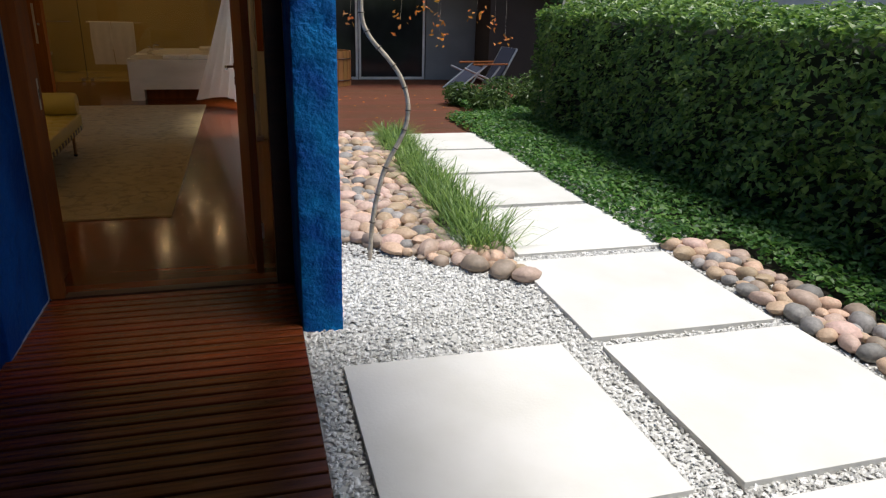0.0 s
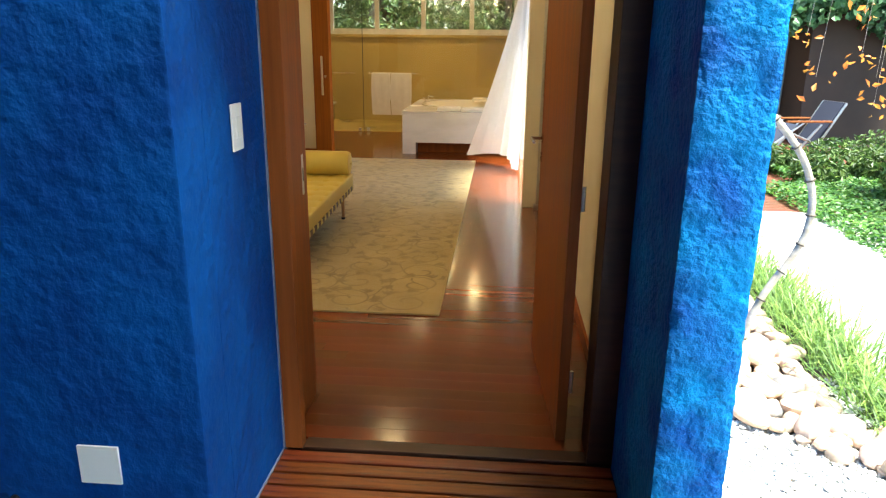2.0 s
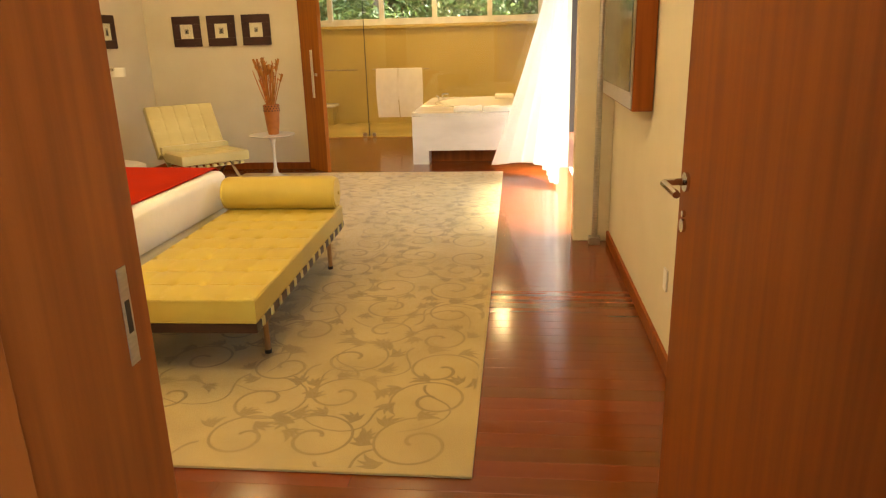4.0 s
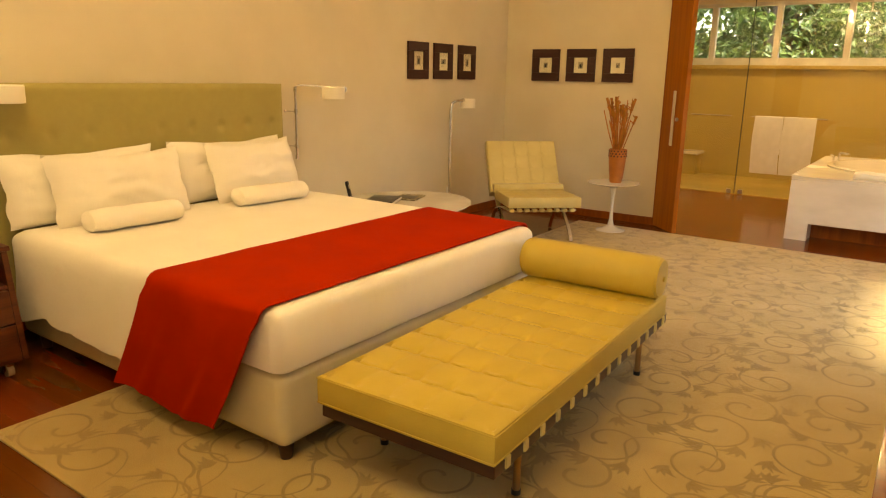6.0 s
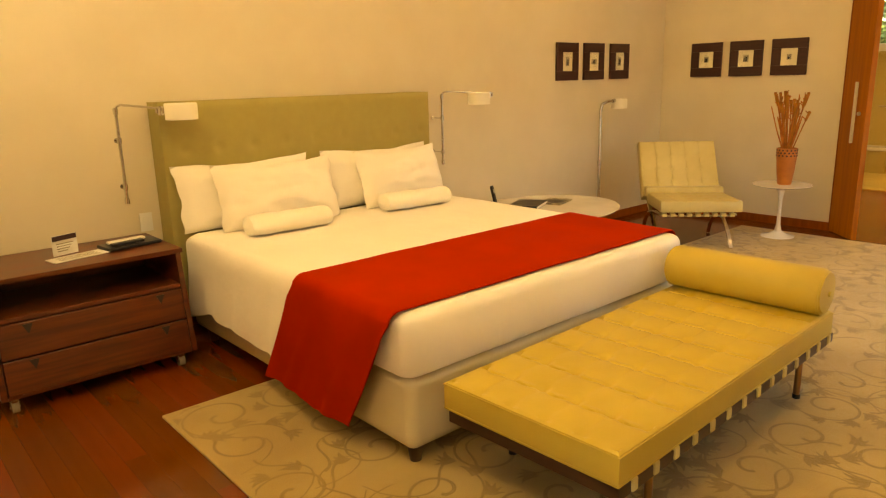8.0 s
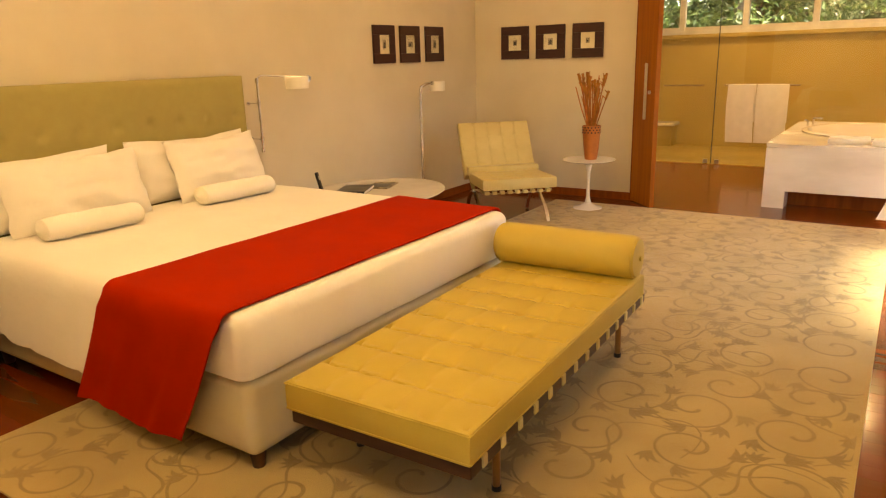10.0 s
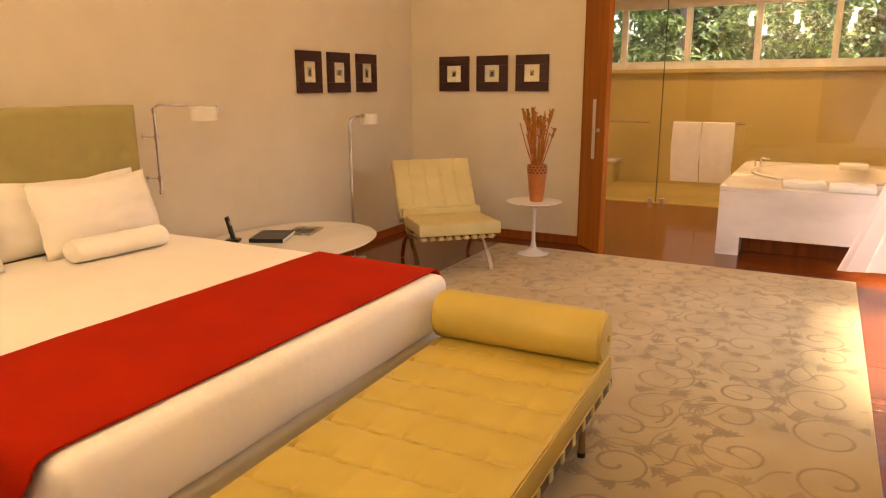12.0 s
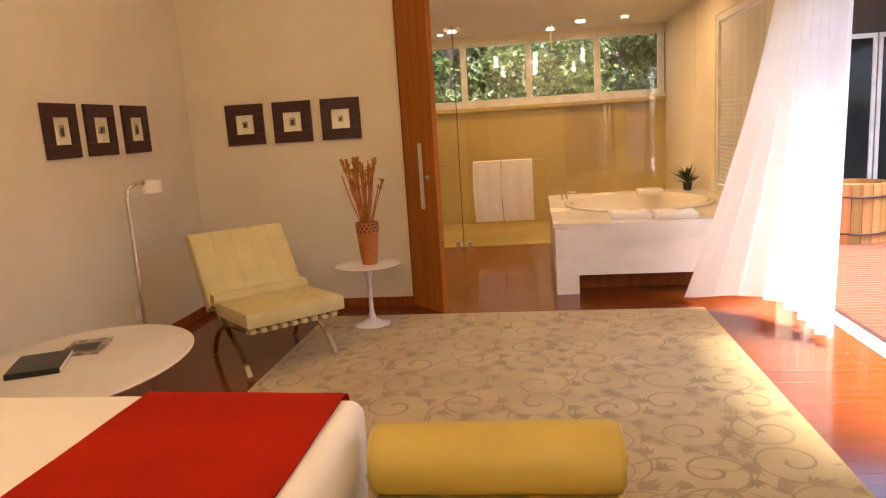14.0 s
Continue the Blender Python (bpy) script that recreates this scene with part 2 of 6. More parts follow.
def soft_block(bm, x0, x1, y0, y1, z0, z1, r, top=None, n=(14, 14), side_bulge=0.0):
    """A cushion: rounded block whose top follows top(u, v)."""
    nx, ny = n
    top = top or (lambda u, v: 0.0)
    rows = []
    for i in range(nx + 1):
        row = []
        for j in range(ny + 1):
            u, v = i / nx, j / ny
            row.append(bm.verts.new((x0 + r * 0.6 + (x1 - x0 - 1.2 * r) * u, y0 + r * 0.6 + (y1 - y0 - 1.2 * r) * v, z1 + top(u, v))))
        rows.append(row)
    for i in range(nx):
        for j in range(ny):
            bm.faces.new((rows[i][j], rows[i + 1][j], rows[i + 1][j + 1], rows[i][j + 1]))
    rim = [rows[i][0] for i in range(nx + 1)] + [rows[nx][j] for j in range(1, ny + 1)] + \
          [rows[i][ny] for i in range(nx - 1, -1, -1)] + [rows[0][j] for j in range(ny - 1, 0, -1)]
    last = rim
    for k, (out, z) in enumerate(((0.7, z1 - 0.25 * r), (1.0, z1 - r), (1.0 + side_bulge, (z0 + z1) / 2), (1.0, z0 + r * 0.6), (0.6, z0))):
        ring = []
        for v in rim:
            px = v.co.x + (0.6 * r * out if v.co.x > x1 - 0.7 * r else -0.6 * r * out if v.co.x < x0 + 0.7 * r else 0)
            py = v.co.y + (0.6 * r * out if v.co.y > y1 - 0.7 * r else -0.6 * r * out if v.co.y < y0 + 0.7 * r else 0)
            ring.append(bm.verts.new((px, py, z)))
        m = len(rim)
        for q in range(m):
            bm.faces.new((last[q], last[(q + 1) % m], ring[(q + 1) % m], ring[q]))
        last = ring
    bm.faces.new(last[::-1])
    return bm


# ---- large structure ----
setting("ground", bmb(-400, 400, -400, 400, -0.6, -0.14), M_DARKGAP, "dark earth ground under the garden", "ground")
setting("floor_slab", bmb(-4.6, 1.1, 0.5, 13.75, -0.135, -0.03), M_DARKW, "dark screed under the wooden floor", "floor")
floor = setting("floor", bmb(-4.45, 0.95, 0.52, 13.6, -0.03, -0.014), M_DARKW, "polished red-brown hardwood plank floor", "floor")
setting("floor_shower", bmb(-4.45, 0.715, 11.548, 13.6, -0.0135, 0.008, bevel=0.003), M_GOLD, "pale ochre stone shower floor", "floor")
setting("ceiling_bedroom", bmb(-4.7, 1.15, 0.5, 8.72, HIGH, HIGH + 0.1), M_CEIL, "white painted bedroom ceiling", "ceiling")
setting("ceiling", bmb(-4.7, 1.15, 8.725, 13.8, CEIL, CEIL + 0.1), M_CEIL, "white painted ceiling", "ceiling")
setting("roof", bmb(-6.2, 1.35, -0.6, 14.0, HIGH + 0.1, HIGH + 0.3, bevel=0.01), M_CEIL, "flat roof slab", "roof")

setting("wall_west", bmb(-4.6, -4.45, 0.65, 13.75, -0.1, HIGH), M_WALL, "cream painted bedroom wall", "wall")
setting("wall_south", bmb(-4.6, -0.478, 0.505, 0.93, -0.1, HIGH), M_WALL, "cream painted entrance wall", "wall")
setting("wall_south_lintel", bmb(-0.47, 0.93, 0.505, 0.65, 2.2, HIGH), M_WALL, "cream wall above the door", "wall")
setting("wall_east", bmb(0.95, 1.036, 0.505, 5.25, -0.1, HIGH), M_WALL, "cream painted wall beside the entrance", "wall")
setting("wall_pier", bmb(0.67, 0.95, 5.22, 5.40, 0.0, HIGH, bevel=0.006), M_WALL, "cream pier at the end of the wall", "wall")
setting("wall_north", bmb(-4.45, -2.45, 8.57, 8.72, 0.0, HIGH), M_WALL, "cream wall with framed prints", "wall")
setting("wall_north_head", bmb(-2.45, 0.95, 8.57, 8.72, CEIL, HIGH), M_WALL, "wall above the bathroom opening", "wall")
setting("wall_bath_east", bmb(0.72, 0.86, 10.62, 13.6, 0.0, CEIL), M_WALL, "pale bathroom wall", "wall")
setting("wall_bath_pier", bmb(0.72, 0.86, 8.5, 8.85, 0.0, CEIL), M_WALL, "pale pier between the glass door and the bathroom", "wall")
setting("wall_bath_sill", bmb(0.72, 0.86, 8.85, 10.62, 0.0, 0.72), M_WALL, "pale wall under the shuttered window", "wall")
setting("wall_bath_head", bmb(0.72, 0.86, 8.85, 10.62, 2.62, CEIL), M_WALL, "pale wall over the shuttered window", "wall")
setting("wall_slider_head", bmb(0.86, 1.0, 5.40, 8.5, 2.5, HIGH), M_WALL, "wall over the sliding door opening", "wall")
setting("wall_bath_north", bmb(-4.45, 0.86, 13.6, 13.75, 0.0, 1.86), M_GOLD, "ochre stone shower wall below the windows", "wall")
setting("wall_bath_north_head", bmb(-4.45, 0.86, 13.6, 13.75, 2.86, CEIL), M_WALL, "wall above the bathroom windows", "wall")
setting("window_sill", bmb(-4.45, 0.72, 13.5, 13.6, 1.80, 1.86, bevel=0.006), M_GOLD, "ochre stone window ledge", "window sill")

# Out-of-view roof added to shade the deck; its dark underside cuts bounce.
setting("porch_shade_roof", bmb(-6.2, 2.3, -7.0, -0.605, 2.95, 3.15, bevel=0.01), M_DARKW, "unseen flat porch roof with a dark soffit, added to shade the porch", "roof")
# Two unseen walls, added to keep skylight off the blue front wall.
setting("porch_shade_wall_south", bmb(-6.2, 1.35, -7.2, -7.0, -0.14, 3.15), M_BLUE_SHADED, "unseen blue wall added at the far end to shade the porch", "wall")
setting("porch_shade_wall_west", bmb(-6.2, -6.0, -7.0, -0.3, -0.14, 2.95), M_BLUE_SHADED, "unseen blue wall added at the side to shade the porch", "wall")
setting("blue_wall_front", bmb(-6.2, -0.47, -0.28, -0.08, -0.14, HIGH + 0.1, bevel=0.012), M_BLUE_SHADED, "rough blue stucco outer wall", "wall")
setting("blue_wall_return", bmb(-0.62, -0.474, -0.08, 0.50, -0.14, HIGH + 0.1), M_BLUE_SHADED, "blue stucco wall beside the door", "wall")
setting("blue_wall_east", bmb(1.04, 1.13, 0.5, 5.40, -0.14, HIGH + 0.1), M_BLUE_SHADED, "blue stucco side wall", "wall")


def rough_block(bm, x0, x1, y0, y1, z0, z1, step, amp):
    box(bm, x0, x1, y0, y1, z0, z1)
    for axis, (a, b) in enumerate(((x0, x1), (y0, y1), (z0, z1))):
        k = int((b - a) / step)
        for i in range(1, k):
            co = [0, 0, 0]
            no = [0, 0, 0]
            co[axis] = a + (b - a) * i / k
            no[axis] = 1
            bmesh.ops.bisect_plane(bm, geom=bm.verts[:] + bm.edges[:] + bm.faces[:], plane_co=co, plane_no=no)
    c = Vector(((x0 + x1) / 2, (y0 + y1) / 2, 0))
    for v in bm.verts:
        p = v.co * 9
        pit = max(0.0, noise.noise(v.co * 24) - 0.18) + 0.6 * max(0.0, noise.noise(v.co * 47) - 0.22)
        d = noise.noise(p) * 0.6 + noise.noise(v.co * 28) * 0.4 - 2.6 * pit
        out = Vector((v.co.x - c.x, v.co.y - c.y, 0)).normalized()
        edge = (min(abs(v.co.x - x0), abs(v.co.x - x1)) < 1e-4) and (min(abs(v.co.y - y0), abs(v.co.y - y1)) < 1e-4)
        v.co += out * (d * amp - (0.008 if edge else 0))
    return bm


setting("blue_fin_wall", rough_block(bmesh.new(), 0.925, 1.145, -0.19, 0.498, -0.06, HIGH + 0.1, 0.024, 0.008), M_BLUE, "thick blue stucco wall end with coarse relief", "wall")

# ---- entrance door ----
setting("trim_jamb", bmb(-0.4735, -0.467, 0.449, 0.459, 0.0, 2.2), M_SEALANT, "grey sealant line beside the jamb", "trim")
setting("trim_wall_foot", bmb(-0.4738, -0.469, -0.27, 0.446, -0.006, 0.006), M_SEALANT, "grey sealant line along the wall foot", "trim")
frame_left = setting("door_frame_left", bmb(-0.468, -0.392, 0.46, 0.52, 0.0, 2.2, bevel=0.004), M_WOODRED, "red-brown wooden door jamb", "door frame")
setting("door_lining_left", bmb(-0.476, -0.458, 0.522, 0.95, 0.0, 2.2, bevel=0.003), M_WOODRED, "red-brown wooden door lining", "door frame")
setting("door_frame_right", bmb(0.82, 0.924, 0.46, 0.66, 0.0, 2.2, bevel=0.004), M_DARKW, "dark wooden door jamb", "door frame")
setting("door_frame_head", bmb(-0.392, 0.82, 0.46, 0.66, 2.12, 2.2, bevel=0.004), M_WOODRED, "red-brown wooden door head", "door frame")
setting("door_threshold", bmb(-0.392, 0.82, 0.47, 0.55, -0.013, 0.004, bevel=0.003), M_DARKW, "worn wooden threshold", "threshold")
door = tagged(new("door_1", mesh_of(bmb(-0.045, 0.0, 0.0, 0.98, 0.01, 2.11, bevel=0.003), "door_1", M_WOODRED)), "open red-brown wooden entrance door", "door", kind="structure")
door.matrix_basis = pose(0.745, 0.62, 0, 0, 0, 4.0)


def lever(bm, x, y, z, sx):
    tube(bm, [(x, y, z), (x + sx * 0.055, y, z), (x + sx * 0.06, y - 0.01, z), (x + sx * 0.06, y - 0.12, z - 0.005)], 0.009, 8)
    disc = bmesh.ops.create_cone(bm, cap_ends=True, segments=16, radius1=0.024, radius2=0.024, depth=0.008)
    for v in disc["verts"]:
        v.co = Vector((x + sx * 0.004 + v.co.z * sx, y + v.co.x, z + v.co.y))


b = bmesh.new()
lever(b, -0.045, 0.925, 1.22, -1)
part("handle", b, M_STEEL, door, "polished lever handle")
b = bmesh.new()
lever(b, 0.0, 0.925, 1.22, 1)
part("handle", b, M_STEEL, door)
for z in (1.11, 1.14):
    b = bmesh.new()
    tube(b, [(-0.045, 0.925, z), (-0.053, 0.925, z)], 0.017 if z < 1.12 else 0.008, 14)
    part("lock", b, M_STEEL, door, "round lock rosette")
part("latch_plate", bmb(-0.034, -0.011, 0.98, 0.982, 1.08, 1.30, bevel=0.0008), M_BRUSH, door, "steel latch plate on the door edge")
for z in (0.25, 1.05, 1.85):
    b = bmesh.new()
    tube(b, [(0.006, -0.006, z), (0.006, -0.006, z + 0.10)], 0.008, 10)
    part("hinge", b, M_BRUSH, door)

strike = thing("strike_plate", -0.457, 0.88, 1.12, 0, "worn steel strike plate on the door jamb", "strike plate")
part("plate", bmb(0.0, 0.002, -0.014, 0.014, -0.09, 0.09, bevel=0.0008), M_BRUSH, strike)
part("slot", bmb(0.002, 0.003, -0.007, 0.007, -0.03, 0.03), M_BLACK, strike)

# ---- bathroom sliding leaf ----
setting("door_frame_bath", bmb(-2.45, -2.40, 8.53, 8.72, 0.0, CEIL), M_WOODRED, "dark wooden jamb at the wall end", "door frame")
leaf = thing("door_2", -2.42, 8.54, 0.0, -45, "tall red-brown wooden folding door leaf", "door")
leaf["kind"] = "structure"
part("leaf", bmb(0, 0.44, -0.025, 0.025, 0.01, CEIL - 0.02, bevel=0.003), M_WOODOR, leaf)
M_SATIN = mat("satin_steel", (0.72, 0.69, 0.62), 0.5, 0.4, col2=(0.66, 0.63, 0.56), scale=20, stretch=(1, 1, 8))
part("pull_bar", bmb(0.225, 0.27, -0.04, -0.026, 0.92, 1.49, bevel=0.004), M_SATIN, leaf, "long brushed steel pull plate")
b = bmesh.new()
tube(b, [(0.34, -0.02, 1.2), (0.34, -0.045, 1.2)], 0.018, 12)
part("lock", b, M_BRUSH, leaf)

# ---- baseboards ----
setting("baseboard", bmb(-4.45, -2.45, 8.55, 8.57, 0.0, 0.085, bevel=0.003), M_WOODRED, "red-brown wooden baseboard", "baseboard")
setting("baseboard_west", bmb(-4.45, -4.43, 0.65, 8.55, 0.0, 0.085, bevel=0.003), M_WOODRED, "red-brown wooden baseboard", "baseboard")
setting("baseboard_east", bmb(0.93, 0.95, 0.66, 5.22, 0.0, 0.085, bevel=0.003), M_WOODRED, "red-brown wooden baseboard", "baseboard")

# ---- rug with scrolls ----
RX0, RX1, RY0, RY1 = -3.19, 0.06, 2.03, 8.20
rug = tagged(new("rug", mesh_of(bmb(RX0, RX1, RY0, RY1, 0.0, 0.013, bevel=0.004), "rug", M_RUG)), "large beige wool rug with a scrolling vine pattern", "rug")
rs = random.Random(5)


def ribbon(bm, pts, w0, w1):
    z = 0.0136 + rs.random() * 0.0012
    out = []
    for i, p in enumerate(pts):
        a, c = pts[max(i - 1, 0)], pts[min(i + 1, len(pts) - 1)]
        d = Vector((c[0] - a[0], c[1] - a[1]))
        if d.length < 1e-6:
            d = Vector((1, 0))
        d.normalize()
        k = i / (len(pts) - 1)
        w = (w0 + (w1 - w0) * k) * 0.5
        keep = [(min(max(p[0] + s * d.y * w, RX0 + 0.02), RX1 - 0.02), min(max(p[1] - s * d.x * w, RY0 + 0.02), RY1 - 0.02)) for s in (1, -1)]
        out.append([bm.verts.new((q[0], q[1], z)) for q in keep])
    for a, c in zip(out, out[1:]):
        bm.faces.new((a[0], a[1], c[1], c[0]))


def leaf_ribbon(bm, pts, w):
    """A tapered acanthus leaf along pts."""
    n = len(pts) - 1
    h = n // 2
    ribbon(bm, pts[:h + 1], 0.006, w)
    ribbon(bm, pts[h:], w, 0.003)


def scroll(bm, x, y, r, a0, turn):
    n = 34
    pts = []
    for i in range(n + 1):
        k = i / n
        a = a0 + turn * k * 4.3 * math.pi * 0.62
        rad = r * (1 - k) ** 0.85 + 0.02
        pts.append((x + math.cos(a) * rad, y + math.sin(a) * rad))
    ribbon(bm, pts, 0.010, 0.020)
    for i in range(4):
        a = a0 + turn * (0.2 + i * 0.8)
        px, py = x + math.cos(a) * r * 0.95, y + math.sin(a) * r * 0.95
        for s in (0.2, 0.6, 1.0, 1.5):
            q = [(px + math.cos(a - turn * s * (0.4 + 0.6 * t)) * t * r * 0.55, py + math.sin(a - turn * s * (0.4 + 0.6 * t)) * t * r * 0.55) for t in [j / 6 for j in range(7)]]
            leaf_ribbon(bm, q, 0.030)


b = bmesh.new()
gx, gy = 8, 17
for i in range(gx):
    for j in range(gy):
        x = RX0 + (i + 0.5) * (RX1 - RX0) / gx + rs.uniform(-0.06, 0.06)
        y = RY0 + (j + 0.5) * (RY1 - RY0) / gy + rs.uniform(-0.06, 0.06)
        tn = 1 if (i + j) % 2 else -1
        scroll(b, x, y, rs.uniform(0.15, 0.20), rs.uniform(0, 6.28), tn)
        a = rs.uniform(0, 6.28)
        pts = [(x + math.cos(a) * 0.17 + t * 0.42 * math.cos(a + 0.9 * math.sin(t * 3)), y + math.sin(a) * 0.17 + t * 0.42 * math.sin(a + 0.9 * math.sin(t * 3))) for t in [k / 12 for k in range(13)]]
        ribbon(b, pts, 0.015, 0.006)
for f_ in b.faces:
    if f_.normal.z < 0:
        f_.normal_flip()
pat = part("pattern", b, M_RUGPAT, rug, "darker carved scrolls and leaves")

# ---- bed ----
bed = thing("bed", -3.05, 3.66, 0.0, 0, "king-size bed with white linen and olive headboard", "bed")
bx = 3.05
by = -3.66


def L(x0, x1, y0, y1, z0, z1, **kw):
    return bmb(x0 + bx, x1 + bx, y0 + by, y1 + by, z0, z1, **kw)


part("base", L(-4.18, -1.925, 2.615, 4.695, 0.085, 0.424, bevel=0.05, seg=5), M_BASE, bed, "beige upholstered bed base")
for px in (-4.05, -1.99):
    for py in (2.685, 4.625):
        b = bmesh.new()
        tube(b, [(px + bx, py + by, 0.013 if px > -3 else 0.0), (px + bx, py + by, 0.088)], 0.026, 14, 0.036)
        part("leg", b, M_DARKW, bed, "short tapered dark leg")
b = bmb(-4.18 + bx, -1.915 + bx, 2.60 + by, 4.71 + by, 0.425, 0.69)
edges = [e for e in b.edges if e.verts[0].co.z > 0.6 or e.verts[1].co.z > 0.6]
bmesh.ops.bevel(b, geom=edges, offset=0.06, segments=6, profile=0.5, affect='EDGES')
bmesh.ops.bevel(b, geom=[e for e in b.edges if max(v.co.z for v in e.verts) < 0.45], offset=0.014, segments=2, profile=0.5, affect='EDGES')
bmesh.ops.subdivide_edges(b, edges=[e for e in b.edges if e.calc_length() > 0.5], cuts=24, use_grid_fill=True)
for v in b.verts:
    if v.co.z < 0.64:
        v.co.x += 0.006 * noise.noise(Vector((0, v.co.y * 3, v.co.z * 7)))
part("mattress", b, M_LINEN, bed, "mattress in a white fitted cover")
# headboard with button tufts
b = bmesh.new()
ny, nz = 130, 70
hy0, hy1, hz0, hz1 = 2.57 + by, 4.74 + by, 0.14, 1.515
btn = [(hy0 + (hy1 - hy0) * (k + 0.5) / 9, z) for k in range(9) for z in (1.22,)] + [(hy0 + (hy1 - hy0) * (k + 1) / 9, 0.95) for k in range(8)]
front = []
for i in range(ny + 1):
    row = []
    for j in range(nz + 1):
        y, z = hy0 + (hy1 - hy0) * i / ny, hz0 + (hz1 - hz0) * j / nz
        d = 0.0
        for q in btn:
            r2 = ((y - q[0]) ** 2 + (z - q[1]) ** 2) / 0.0011
            if r2 < 6:
                d -= 0.022 * math.exp(-r2)
        e = min(i, ny - i, j, nz - j)
        d -= 0.02 if e == 0 else 0.006 if e == 1 else 0
        row.append(b.verts.new((-4.225 + bx + d, y, z)))
    front.append(row)
for i in range(ny):
    for j in range(nz):
        b.faces.new((front[i][j], front[i + 1][j], front[i + 1][j + 1], front[i][j + 1]))
rim = [front[i][0] for i in range(ny + 1)] + [front[ny][j] for j in range(1, nz + 1)] + [front[i][nz] for i in range(ny - 1, -1, -1)] + [front[0][j] for j in range(nz - 1, 0, -1)]
backv = [b.verts.new((-4.43 + bx, v.co.y, v.co.z)) for v in rim]
for q in range(len(rim)):
    b.faces.new((rim[q], rim[(q + 1) % len(rim)], backv[(q + 1) % len(rim)], backv[q]))
b.faces.new(backv)
headboard = part("headboard", b, M_HEAD, bed, "button-tufted olive fabric headboard")


for q in btn:
    part("button", tube(bmesh.new(), [(-4.265 + bx, q[0], q[1]), (-4.252 + bx, q[0], q[1])], 0.013, 10), M_HEAD, headboard)


def drape(bm, x0, x1, top_z, y_near, y_far, near_drop, far_drop, r, lift, wav, nx=40, thick=0.008, flare=0.05, skew=0.0, edge=None, brim=0.085, settle=0.0, flap=0.0):
    """Cloth laid across a bed: hangs down on both sides."""
    sec = []
    n1 = 14
    for k in range(n1 + 1):
        sec.append((0, 1 - k / n1))
    prof = [(y_near - 0.004, top_z - near_drop * k, k) for k in [1, 0.85, 0.7, 0.55, 0.4, 0.28, 0.18]]
    prof += [(y_near + r * (1 - math.cos(a)), top_z - r * (1 - math.sin(a)), 0) for a in [0.2, 0.6, 1.0, 1.35]]
    m = 16
    prof += [(y_near + r + (y_far - y_near - 2 * r) * k / m, top_z, 0) for k in range(m + 1)]
    prof += [(y_far - r * (1 - math.cos(a)), top_z - r * (1 - math.sin(a)), 0) for a in [1.35, 1.0, 0.6, 0.2]]
    prof += [(y_far + 0.004, top_z - far_drop * k, -k) for k in [0.18, 0.28, 0.4, 0.55, 0.7, 0.85, 1]]
    grid = []
    for i in range(nx + 1):
        u = i / nx
        row = []
        for (y, z, h) in prof:
            x = x0 + (x1 - x0) * u + skew * (abs(h)) ** 1.2
            dip = settle * u + (brim - math.sqrt(max(0.0, brim ** 2 - (x - edge) ** 2)) if edge is not None and x > edge and not h else 0.0)
            s = abs(h)
            w = wav * s * (math.sin(u * 13 + h) + 0.5 * math.sin(u * 29 + 2))
            sgn = 1 if h < 0 else -1
            yy = y + (sgn * (flare * s + abs(w)) if h else 0)
            zz = z + lift - dip + (0.004 * noise.noise(Vector((x * 3, y * 3, 0))) if not h else 0.012 * s * math.sin(u * 7) - flap * s * math.exp(-(u / 0.11) ** 2) + 0.35 * flap * s * math.exp(-((u - 0.2) / 0.05) ** 2))
            row.append(bm.verts.new((x, yy, zz)))
        grid.append(row)
    for i in range(nx):
        for j in range(len(prof) - 1):
            bm.faces.new((grid[i][j], grid[i + 1][j], grid[i + 1][j + 1], grid[i][j + 1]))
    hems = [[row[0].co.copy() for row in grid], [row[-1].co.copy() for row in grid]]
    bmesh.ops.recalc_face_normals(bm, faces=bm.faces)
    bmesh.ops.solidify(bm, geom=bm.faces[:], thickness=-thick)
    return bm, hems


duvet = thing("duvet", -3.05, 3.66, 0.0, 0, "white duvet hanging over the side of the bed", "bedding")
b, hems = drape(bmesh.new(), -4.06 + bx, -2.55 + bx, 0.698, 2.60 + by, 4.71 + by, 0.455, 0.40, 0.06, 0.006, 0.013, nx=60, flare=0.028, flap=0.05)
part("cover", b, M_LINEN, duvet)
for hem in hems:
    part("hem", tube(bmesh.new(), hem, 0.005, 6), M_LINEN, duvet, "stitched white hem")
runner = thing("bed_runner", -3.05, 3.66, 0.0, 0, "red wool throw laid across the foot of the bed", "throw")
b, hems = drape(bmesh.new(), -2.745 + bx, -1.990 + bx, 0.704, 2.568 + by, 4.74 + by, 0.58, 0.5, 0.06, 0.007, 0.010, nx=30, flare=0.03, skew=-0.27, edge=-2.005 + bx, settle=0.012)
part("cloth", b, M_RED, runner)
for hem in hems:
    part("hem", tube(bmesh.new(), hem, 0.005, 6), M_RED, runner, "stitched red hem")


